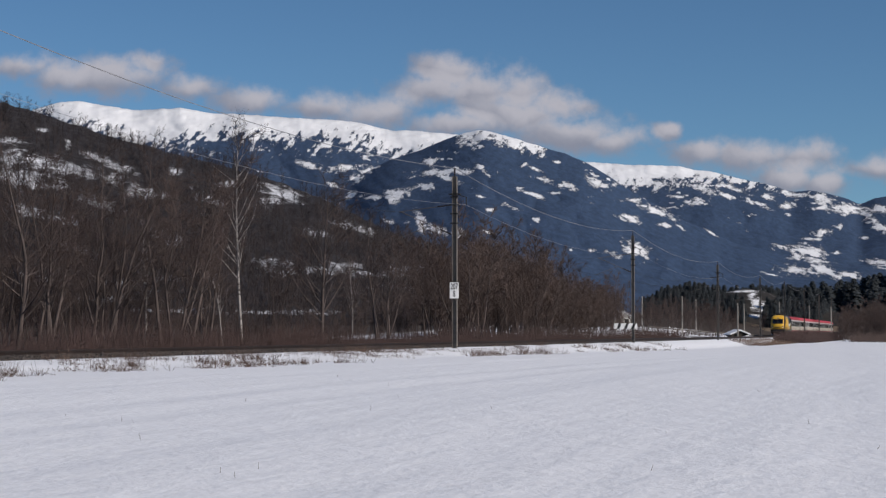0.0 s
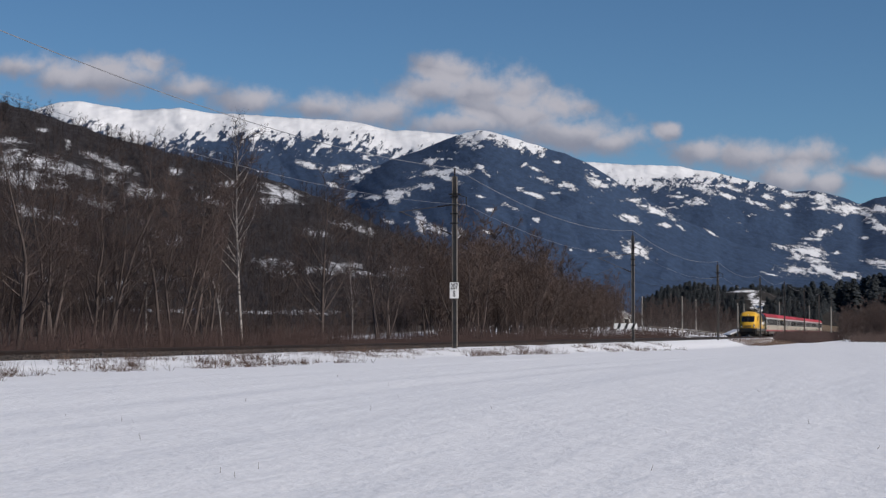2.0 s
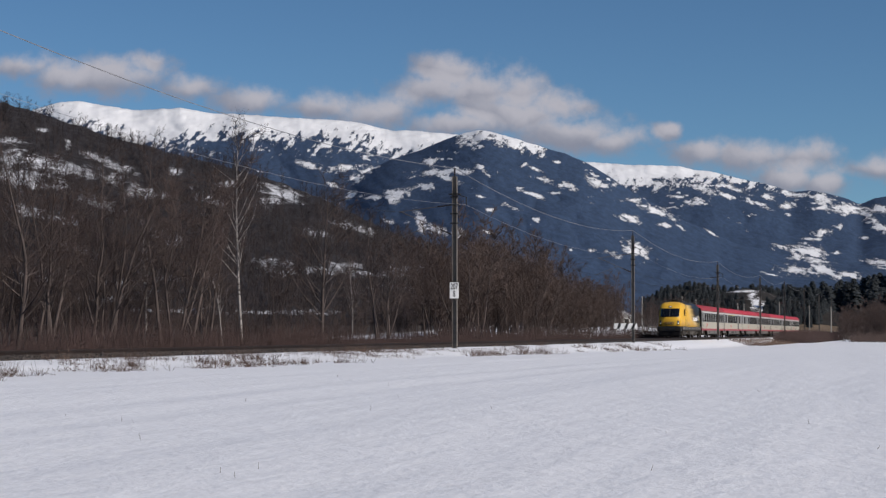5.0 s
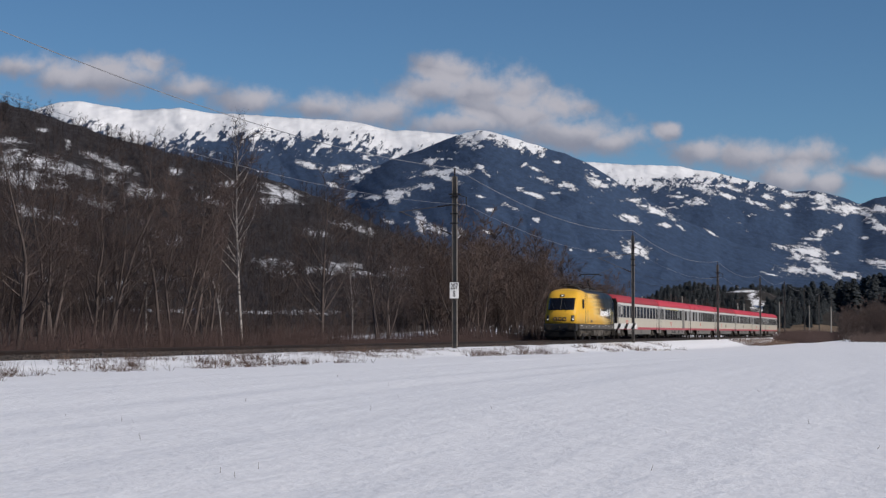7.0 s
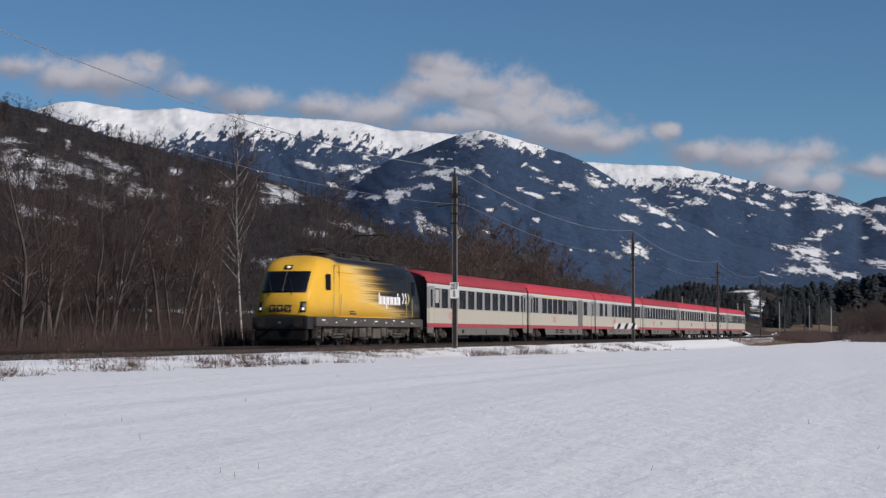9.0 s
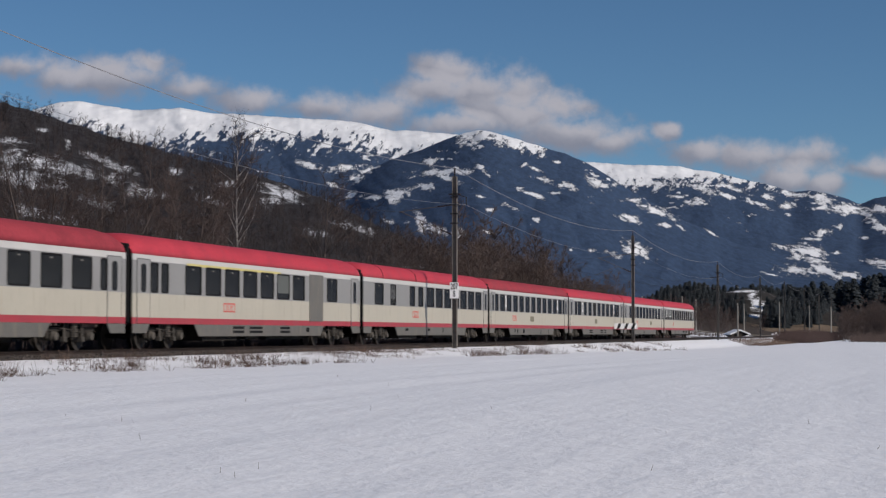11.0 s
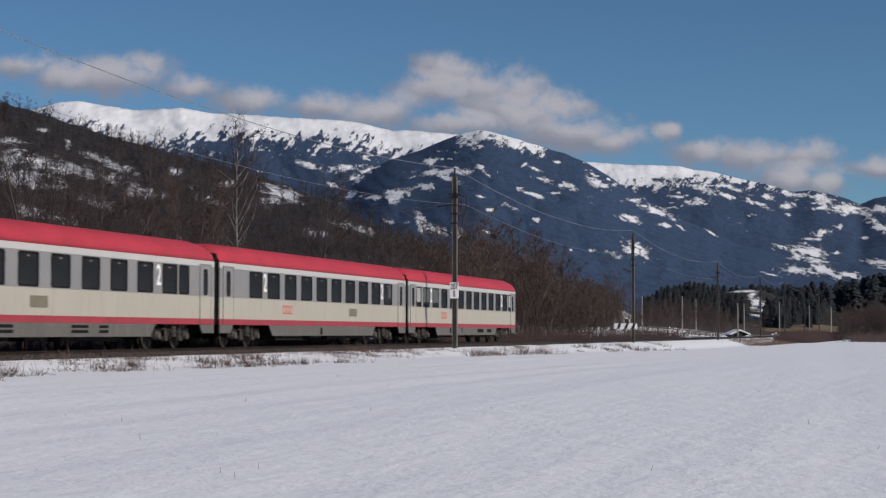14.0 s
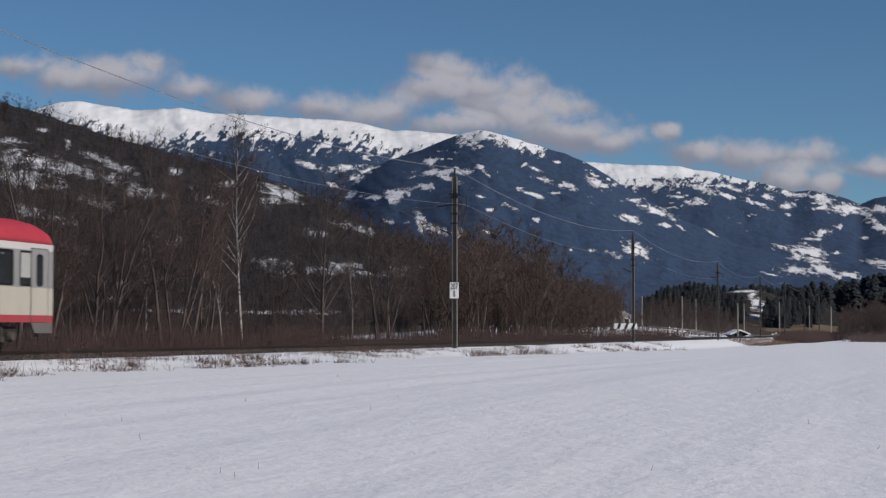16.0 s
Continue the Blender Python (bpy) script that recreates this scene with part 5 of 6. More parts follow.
    for k in range(6):
        x = 10.3 + k * 0.66
        bits = [(x, x + 0.16, y, y + 0.02, 1.78 if k == 2 else 1.98, 2.56 if k in (0, 5) else 2.38), (x + 0.22, x + 0.52, y, y + 0.02, 1.98, 2.38)]
        part("letter_stroke", blocks("letter_stroke", [(a, b, c + 0.0008 * i, d, e, f) for i, (a, b, c, d, e, f) in enumerate(bits)], WHITE_MARK), None, word)
    for k in range(3):
        x = 14.45 + k * 0.5
        V = [(x + a, yy, z) for yy in (y, y + 0.015) for a, z in ((0, 2.05), (0.17, 2.05), (0.42, 2.32), (0.17, 2.6), (0, 2.6), (0.25, 2.32))]
        Fc = [(0, 1, 2, 5), (5, 2, 3, 4), (6, 11, 8, 7), (11, 10, 9, 8)] + [(i, (i + 1) % 6, 6 + (i + 1) % 6, 6 + i) for i in range(6)]
        part("chevron", mesh_from("chevron", V, Fc, FIRST_YELLOW if k == 2 else WHITE_MARK), None, word)
    part("number_plate", blocks("number_plate", [(5.6, 6.6, -1.466, -1.44, 1.42, 1.5), (5.6, 6.4, -1.466, -1.44, 1.54, 1.6), (14.2, 16.0, -1.466, -1.44, 1.46, 1.52)], LOCO_GREY), None, lo)
    return lo


LOCO = make_loco()
# ---- trees and scrub ----
BARK = material("grey_brown_bark", (0.092, 0.071, 0.064), 0.95, vary=0.4, scale=1.5, bump=0.5, bump_scale=12.0)


def birch_marks(n, co, col):
    marks = n.noise(n.stretch(co, (1.2, 1.2, 6.0)), 2.2, 4.0, 0.7)
    return n.mix(n.step(marks, 0.55, 0.62), col, rgb(0.05, 0.043, 0.04))


BIRCH = material("birch_bark", (0.33, 0.30, 0.28), 0.85, vary=0.15, scale=1.5, extra=birch_marks)
TWIG = material("brown_twigs", (0.068, 0.047, 0.042), 0.95, vary=0.35, scale=0.5)
TWIG_DARK = material("dark_brown_twigs", (0.085, 0.058, 0.049), 0.95, vary=0.3, scale=0.5)
TWIG_RED = material("reddish_scrub", (0.058, 0.036, 0.033), 0.95, vary=0.35, scale=0.6)
STRAW = material("dry_straw", (0.125, 0.083, 0.06), 0.95, vary=0.4, scale=0.8)
HILL_TWIG = material("hill_twigs", (0.040, 0.032, 0.033), 0.95, vary=0.45, scale=0.03)
# needle colour lifted towards blue-grey to stand for haze over the distance
HAZY_NEEDLES = material("hazy_spruce_needles", (0.023, 0.029, 0.033), 0.95, vary=0.3, scale=0.7)


class Tubes:
    """Collects many thin tapering tubes for one mesh."""

    def __init__(self):
        self.v, self.f, self.count = [], [], 0

    def add(self, pts, radii, sides):
        pts = np.asarray(pts, float)
        n = len(pts)
        d = np.gradient(pts, axis=0) if n > 1 else pts
        d /= np.linalg.norm(d, axis=1)[:, None] + 1e-9
        ref = np.array([1.0, 0.2, 0.1]) if abs(d[0, 0]) < 0.8 else np.array([0.1, 1.0, 0.2])
        a = np.cross(d, ref)
        a /= np.linalg.norm(a, axis=1)[:, None] + 1e-9
        b = np.cross(d, a)
        ang = np.arange(sides) * 2 * np.pi / sides
        ring = pts[:, None, :] + (a[:, None, :] * np.cos(ang)[None, :, None] + b[:, None, :] * np.sin(ang)[None, :, None]) * np.asarray(radii)[:, None, None]
        self.v.append(ring.reshape(-1, 3))
        i = np.arange(n * sides).reshape(n, sides) + self.count
        j = np.roll(i, -1, 1)
        self.f.append(np.stack([i[:-1], j[:-1], j[1:], i[1:]], -1).reshape(-1, 4))
        self.count += n * sides

    def mesh(self, name, mat):
        V, Q = np.concatenate(self.v), np.concatenate(self.f)
        me = bpy.data.meshes.new(name)
        me.vertices.add(len(V))
        me.vertices.foreach_set("co", V.reshape(-1).astype(np.float32))
        me.loops.add(Q.size)
        me.loops.foreach_set("vertex_index", Q.reshape(-1).astype(np.int32))
        me.polygons.add(len(Q))
        me.polygons.foreach_set("loop_start", np.arange(0, Q.size, 4, dtype=np.int32))
        me.polygons.foreach_set("use_smooth", np.full(len(Q), True))
        me.materials.append(mat)
        me.update(calc_edges=True)
        return me


def path(rng, start, way, length, n, wander, lift):
    """A bending line of n pieces."""
    p, d = np.array(start, float), np.array(way, float)
    out = [p.copy()]
    for _ in range(n):
        d = d + rng.normal(0, wander, 3) + np.array([0, 0, lift])
        d /= np.linalg.norm(d)
        p = p + d * length / n
        out.append(p.copy())
    return np.array(out)


def away(rng, d, spread):
    """A direction turned off d by about spread radians."""
    side = np.cross(d, rng.normal(0, 1, 3))
    side /= np.linalg.norm(side) + 1e-9
    return d * math.cos(spread) + side * math.sin(spread)


def tree_meshes(seed, height, stems, boughs, bark, lean=0.10, spread=0.75, reach=0.34, start=0.28, twigs=4, girth=0.011, twig_mat=None, wander=0.075, taper=0.55, subs=6, fine=1.0):
    """Trunk and crown of a leafless tree."""
    rng = np.random.default_rng(seed)
    trunk, crown = Tubes(), Tubes()
    for k in range(stems):
        a = 2 * math.pi * k / max(1, stems) + rng.uniform(0, 1)
        tilt = lean * rng.uniform(0.5, 1.4) * (2.0 if stems > 1 else 1.0)
        H = height * rng.uniform(0.78, 1.0) if k else height
        way = (math.cos(a) * tilt, math.sin(a) * tilt, 1)
        line = path(rng, (0.25 * math.cos(a) * (stems > 1), 0.25 * math.sin(a) * (stems > 1), -0.3), way, H, 14, wander, 0.035)
        r0 = girth * H * rng.uniform(0.85, 1.15)
        radii = r0 * (1 - np.linspace(0, 1, 15) * 0.93) ** 0.9
        radii[0] *= 1.35
        trunk.add(line, radii, 7)
        for b in range(boughs):
            t = start + (1 - start) * (b + rng.uniform(0, 1)) / boughs
            i = min(13, int(t * 14))
            p = line[i] + (line[i + 1] - line[i]) * (t * 14 - i)
            d = line[i + 1] - line[i]
            d /= np.linalg.norm(d)
            ln = height * reach * (1.08 - t) ** taper * rng.uniform(0.6, 1.15)
            bl = path(rng, p, away(rng, d, spread * rng.uniform(0.7, 1.3)), ln, 6, 0.10, 0.07)
            br = max(0.014, r0 * (1 - t) * 0.46) * (1 - np.linspace(0, 1, 7) * 0.8)
            trunk.add(bl, br, 4)
            for s in range(subs):
                q = rng.uniform(0.2, 1.0)
                j = min(5, int(q * 6))
                e = bl[j + 1] - bl[j]
                e /= np.linalg.norm(e)
                sl = path(rng, bl[j] + (bl[j + 1] - bl[j]) * (q * 6 - j), away(rng, e, 0.65), ln * 0.42 * rng.uniform(0.5, 1.2), 2, 0.15, 0.06)
                crown.add(sl, [0.018 * fine, 0.014 * fine, 0.009 * fine], 3)
                for w in range(twigs):
                    m = rng.integers(0, 2)
                    e2 = sl[m + 1] - sl[m]
                    e2 /= np.linalg.norm(e2) + 1e-9
                    tl = path(rng, sl[m] + (sl[m + 1] - sl[m]) * rng.uniform(0, 1), away(rng, e2, 0.7), ln * 0.22 * rng.uniform(0.5, 1.3) + 0.15, 1, 0.16, 0.05)
                    crown.add(tl, [0.012 * fine, 0.006 * fine], 3)
    return trunk.mesh("trunk", bark), crown.mesh("crown", twig_mat or TWIG)


def tree_thing(meshes, label, category, group, name="bare_tree"):
    t = tagged(new(name), label, category, group)
    part("trunk", meshes[0], None, t)
    part("crown", meshes[1], None, t)
    return t


def stand_on(s, v, turn=0.0, size=1.0, tilt=0.0):
    p = at(s, v)
    z = float(ground_level(s, v))
    return pose(p.x, p.y, z - 0.05, tilt, 0, turn) @ Matrix.Scale(size, 4)


def put(thing, m):
    """A sized copy of a thing at m."""
    size = m.to_scale().x
    loc, rot, _ = m.decompose()
    ob = copy_thing(thing, Matrix.LocRotScale(loc, rot, None))
    ob.scale = (size, size, size)
    return ob


# bearing of each edge tree, how far behind the track, height, kind
EDGE_TREES = [(-236, -7.0, 9.2, 0), (-221, -10, 8.6, 2), (-216, -9.0, 9.2, 2), (-190, -8.5, 10.0, 2), (-186, -9.0, 9.5, 1), (-176, -13, 9.0, 2), (-150, -7.5, 10.4, 1), (-143, -8.5, 9.8, 2), (-133, -9.0, 8.6, 1),
              (-111, -8.0, 11.8, 4), (-121, -13, 6.5, 3), (-92, -14, 6.5, 2), (-66, -8.0, 10.6, 5), (-33, -8.0, 9.4, 1), (-29, -9.5, 8.6, 0), (-8, -10, 8.4, 2), (-245, -14, 9.0, 1), (-204, -15, 8.0, 1), (-164, -15, 8.0, 3), (-50, -14, 7.0, 3)]


def make_trees():
    kinds = [
        (tree_meshes(11, 10, 1, 32, BARK, 0.10, 0.9, 0.46, 0.20, 4, fine=0.7), "leafless tree with spreading dark limbs beside the track", "bare trees along the track"),
        (tree_meshes(12, 10, 4, 15, BARK, 0.07, 0.62, 0.34, 0.32, 4, girth=0.0082, wander=0.09, fine=0.65), "leafless tree with several slim leaning stems", "bare trees along the track"),
        (tree_meshes(13, 10, 2, 24, BARK, 0.07, 0.7, 0.36, 0.25, 4, girth=0.009, fine=0.65), "leafless twin-stemmed tree among brown scrub", "bare trees along the track"),
        (tree_meshes(14, 10, 1, 28, BIRCH, 0.06, 0.55, 0.30, 0.35, 5, girth=0.008, taper=0.4, wander=0.05, fine=0.6), "slim leafless birch with pale blotched trunk", "birches along the track"),
        (tree_meshes(15, 10, 1, 30, BIRCH, 0.03, 0.62, 0.36, 0.36, 5, 0.0095, wander=0.03, taper=0.5, fine=0.6), "tall leafless birch with white trunk above the scrub", "birches along the track"),
        (tree_meshes(16, 10, 1, 36, BARK, 0.03, 0.9, 0.44, 0.20, 4, wander=0.03, fine=0.65), "leafless broad tree with dark upright trunk", "bare trees along the track"),
    ]
    things = [tree_thing(m, label, "tree", g) for m, label, g in kinds]
    rng = np.random.default_rng(4)
    used = set()
    for u, v, h, k in EDGE_TREES:
        s, p = on_bearing(u, v)
        m = stand_on(s, v, rng.uniform(0, 360), h / 10 * rng.uniform(0.97, 1.03))
        if k not in used:
            used.add(k)
            loc, rot, sc = m.decompose()
            things[k].matrix_basis = m
        else:
            put(things[k], m)
    # the wood behind: lower, denser, thinning out towards the far end
    thick = [tree_thing(tree_meshes(21, 7, 5, 10, BARK, 0.11, 0.6, 0.32, 0.22, 2, 0.008, subs=6, fine=0.75), "dense leafless thicket of brown stems and twigs", "thicket", "thicket behind the track", "thicket_tree"),
             tree_thing(tree_meshes(22, 7, 4, 12, BARK, 0.09, 0.7, 0.36, 0.20, 2, 0.008, subs=6, fine=0.75), "dense leafless thicket of brown stems and twigs", "thicket", "thicket behind the track", "thicket_tree")]
    thick.append(tree_thing(tree_meshes(23, 7, 5, 13, BARK, 0.22, 0.75, 0.30, 0.15, 3, 0.007, TWIG_DARK, fine=0.85), "dense dark brown leafless thicket beyond the track", "thicket", "thicket behind the track", "thicket_tree"))
    first = [True] * 3
    tops = [(-250, 6.0), (-190, 5.0), (-130, 3.6), (-110, 3.0), (-60, 3.0), (-20, 6.0), (8, 11.4), (20, 12.8), (45, 12.0), (60, 10.6), (100, 9.0)]
    for u in np.arange(-252, 99, 4.6):
        for v0 in ((-19.0,) if int(u * 10) % 3 else (-15.0, -27.0)) if u < 0 else (-11.0, -16.0, -22.0, -29.0):
            uu, v = u + rng.uniform(-2, 2), v0 + rng.uniform(-5, 4)
            if uu > 92 - (v0 < -20) * 4:
                continue
            s, p = on_bearing(uu, v)
            h = np.interp(uu, [a for a, _ in tops], [b for _, b in tops]) * rng.uniform(0.75, 1.1)
            if uu > 10:
                h *= 0.95
            k = int(rng.integers(0, 2)) if u < 4 else 2
            m = stand_on(s, v, rng.uniform(0, 360), h / 7)
            if first[k]:
                thick[k].matrix_basis, first[k] = m, False
            else:
                put(thick[k], m)
    # brown trees in the distance, beyond the end of the wood and beside the far field
    far = [(x, d, h) for x, d, h in ((112, 300, 6.5), (119, 330, 6.5), (127, 350, 7), (134, 345, 7.5), (141, 360, 7), (148, 350, 5.5), (108, 290, 7.0), (153, 380, 5), (94, 290, 7.5), (98.5, 285, 6.5), (101, 300, 6.5), (116, 350, 7.5), (123, 370, 8), (131, 380, 8.5), (138, 390, 8.5), (145, 400, 8), (151, 400, 8), (157, 420, 7.5), (175, 430, 7))]
    far += [(x, d, h) for x, d, h in ((221, 395, 5.5), (226, 380, 7.0), (231, 372, 8.5), (236, 365, 9), (241, 360, 9.5), (246, 350, 9), (252, 350, 9), (229, 400, 8), (238, 400, 9))]
    far += [(x, 470 + (k * 37) % 60, 4.6 + (k * 13) % 5 * 0.7) for k, x in enumerate(np.arange(109, 163, 2.2))]
    far += [(221 + (k * 17) % 33, 345 + (k * 29) % 60, 5.0 + (k * 7) % 5 * 0.9) for k in range(22)]
    for x, d, h in far:
        s, v = sv(x / 1000 * d, d)
        put(thick[2 if x > 218 else int(rng.integers(0, 2))], stand_on(s, v, rng.uniform(0, 360), h / 7))


make_trees()


def spikes(name, count, where, heights, bend_by, r, mat, seed, label, category, forks=1, sides=3, bits=2):
    """Many thin upright stems in one mesh."""
    rng = np.random.default_rng(seed)
    tubes = Tubes()
    n = 0
    while n < count:
        s, v, k = where(rng)
        if s is None:
            continue
        p = at(s, v)
        z = float(ground_level(s, v))
        h = rng.uniform(*heights) * k
        base = np.array([p.x, p.y, z - 0.03])
        for _ in range(forks):
            way = np.array([rng.normal(0, bend_by), rng.normal(0, bend_by), 1.0])
            tubes.add(path(rng, base + rng.normal(0, 0.04, 3) * (1, 1, 0), way, h * rng.uniform(0.6, 1.0), bits, bend_by * 0.6, -bend_by * 0.3), np.linspace(r, r * 0.35, bits + 1), sides)
        n += 1
    return tagged(new(name, tubes.mesh(name, mat)), label, category, kind="stuff")


def make_scrub():
    def behind(rng):
        s = 38 + 215 * rng.uniform(0, 1) ** 1.35
        v = -3.1 - abs(rng.normal(0, 2.6))
        return s, v, 0.8 + 0.5 * float(fbm(s / 6.0, v / 3.0, 9, 3))
    spikes("brown_undergrowth", 15000, behind, (0.9, 2.5), 0.13, 0.013, TWIG_RED, 31, "reddish-brown leafless undergrowth along the track", "undergrowth", 2, bits=1)

    clumps = np.random.default_rng(39)
    tufts = []
    while len(tufts) < 190:
        s = 36 + 150 * clumps.uniform() ** 1.6
        v = clumps.uniform(3.0, 8.2 if s < 75 else 6.8)
        if float(fbm(s / 5.0, v / 1.6, 12, 3)) + 0.25 * (1 - (s - 36) / 60) > 0.02:
            tufts.append((s, v, clumps.uniform(0.3, 1.25), clumps.uniform(0.1, 0.6)))

    def bank(rng):
        s, v, k, wide = tufts[int(rng.integers(0, len(tufts)))]
        return s + rng.normal(0, wide * 1.6), v + rng.normal(0, wide), k
    spikes("dry_grass", 2300, bank, (0.14, 0.55), 0.5, 0.006, STRAW, 32, "dry straw-brown grass tufts sticking out of the snow bank", "grass", 4)
    spikes("dead_weeds", 1300, bank, (0.2, 0.75), 0.36, 0.006, TWIG_RED, 36, "dead brown weed stems on the snowy bank", "weeds", 3)

    def stubble(rng):
        d = rng.uniform(12, 42)
        s, v = sv(rng.uniform(-0.23, 0.25) * d, d)
        return s, v, 1.0
    spikes("field_stubble", 26, stubble, (0.05, 0.13), 0.2, 0.0025, STRAW, 38, "scattered dry stalks poking through the snowy field", "stalks", 1)

    def far_straw(rng):
        s = rng.uniform(238, 300)
        v = rng.uniform(3.6, 8.5)
        return s, v, 1.0
    spikes("far_straw", 900, far_straw, (0.25, 0.7), 0.5, 0.02, STRAW, 33, "pale flattened straw on the far bank", "grass", 3)

    def hedge(rng):
        s = rng.uniform(300, 425)
        v = rng.uniform(4.2, 10.5)
        return s, v, 0.75 + 0.35 * float(fbm(s / 9, v / 3, 14, 2)) + 0.15
    spikes("brown_hedge", 3600, hedge, (1.2, 2.5), 0.22, 0.022, TWIG_RED, 34, "low reddish-brown leafless shrubs at the field edge", "shrubs", 3, bits=1)

    def east_scrub(rng):
        s = rng.uniform(330, 430)
        v = rng.uniform(15.0, 42.0)
        return s, v, 1.0
    spikes("field_edge_scrub", 2600, east_scrub, (0.9, 2.6), 0.22, 0.022, TWIG, 37, "dense brown scrub under the far trees", "scrub", 3, bits=1)

    def low(rng):
        s = rng.uniform(150, 420)
        v = -rng.uniform(3.0, 24.0)
        if float(fbm(s / 14, v / 5, 17, 3)) < 0.08:
            return None, None, None
        return s, v, 1.0
    spikes("far_undergrowth", 1500, low, (0.35, 0.9), 0.25, 0.02, TWIG, 35, "brown leafless brush on the far snowy verge", "undergrowth", 2)


make_scrub()


# ---- the wood on the hillside ----
def make_hill_wood():
    """Some thousands of small bare trees standing on the hillside, all in one mesh."""
    rng = np.random.default_rng(61)
    shapes = []
    for k in range(5):
        tubes = Tubes()
        stem = path(rng, (0, 0, -0.05), (rng.normal(0, 0.05), rng.normal(0, 0.05), 1), 1.0, 4, 0.05, 0.03)
        tubes.add(stem, 0.012 * np.array([1.2, 1.0, 0.75, 0.5, 0.15]), 3)
        for _ in range(15):
            q = rng.uniform(0.25, 0.95)
            i = min(3, int(q * 4))
            root = stem[i] + (stem[i + 1] - stem[i]) * (q * 4 - i)
            a = rng.uniform(0, 2 * math.pi)
            limb = path(rng, root, (math.cos(a) * 0.8, math.sin(a) * 0.8, 0.9), 0.36 * (1.15 - q) + 0.08, 2, 0.15, 0.1)
            tubes.add(limb, [0.006, 0.0045, 0.002], 3)
            for _ in range(2):
                tubes.add(path(rng, limb[1], (math.cos(a) + rng.normal(0, 0.7), math.sin(a) + rng.normal(0, 0.7), 0.8), 0.16 * rng.uniform(0.6, 1.3), 1, 0.1, 0.1), [0.004, 0.0015], 3)
        shapes.append((np.concatenate(tubes.v), np.concatenate(tubes.f)))
    hill = bpy.data.objects["wooded_hill"].data
    n = len(hill.vertices)
    co, cover = np.zeros(n * 3, np.float32), np.zeros(n, np.float32)
    hill.vertices.foreach_get("co", co)
    hill.attributes["cover"].data.foreach_get("value", cover)
    co = co.reshape(-1, 440, 3)[:-1]
    cover = cover.reshape(-1, 440)[:-1]
    rows, cols = cover.shape
    wood = Tubes()
    placed = 0
    while placed < 4600:
        i, j = rows * rng.uniform(0.01, 0.97) ** 0.8, (cols - 2) * rng.uniform(0, 1)
        i0, j0 = min(rows - 2, int(i)), int(j)
        if cover[i0, j0] > 0.34 and rng.uniform() < 0.95:
            continue
        p = co[i0, j0] + (co[i0 + 1, j0] - co[i0, j0]) * (i - i0) + (co[i0, j0 + 1] - co[i0, j0]) * (j - j0)
        V, Q = shapes[int(rng.integers(0, 5))]
        h, a = rng.uniform(5.0, 10.0), rng.uniform(0, 2 * math.pi)
        c, s = math.cos(a), math.sin(a)
        W = V * h
        W = np.stack([W[:, 0] * c - W[:, 1] * s, W[:, 0] * s + W[:, 1] * c, W[:, 2]], -1) + p
        wood.v.append(W)
        wood.f.append(Q + wood.count)
        wood.count += len(W)
        placed += 1
    tagged(new("hillside_wood", wood.mesh("hillside_wood", HILL_TWIG)), "bare brown wood covering the steep hillside", "wood", kind="stuff")


make_hill_wood()


# ---- spruces ----
def spruce_meshes(seed, height=14.0):
    rng = np.random.default_rng(seed)
    trunk = Tubes()
    line = path(rng, (0, 0, -0.3), (0, 0, 1), height, 6, 0.01, 0)
    trunk.add(line, np.linspace(0.2, 0.02, 7), 6)
    V, Fc = [], []
    z = height * 0.10
    while z < height * 0.99:
        f = 1 - z / height
        R = 0.3 + height * 0.24 * f ** 0.5
        n = 7
        for k in range(n):
            a = 2 * math.pi * (k + rng.uniform(0, 1)) / n
            r = R * rng.uniform(0.6, 1.15)
            c, q = math.cos(a), math.sin(a)
            droop = -0.30 * r * rng.uniform(0.5, 1.3)
            w = 0.34 * r + 0.08
            i = len(V)
            V += [(0, 0, z + 0.15), (c * r * 0.55 - q * w, q * r * 0.55 + c * w, z + droop * 0.5), (c * r, q * r, z + droop), (c * r * 0.55 + q * w, q * r * 0.55 - c * w, z + droop * 0.5), (c * r * 0.5, q * r * 0.5, z + droop * 0.3 + 0.16 * r)]
            Fc += [(i, i + 1, i + 4), (i + 1, i + 2, i + 4), (i + 2, i + 3, i + 4), (i + 3, i, i + 4), (i, i + 3, i + 2, i + 1)]
        z += 0.28 + 0.42 * f
    return trunk.mesh("trunk", BARK), mesh_from("crown", V, Fc, HAZY_NEEDLES)


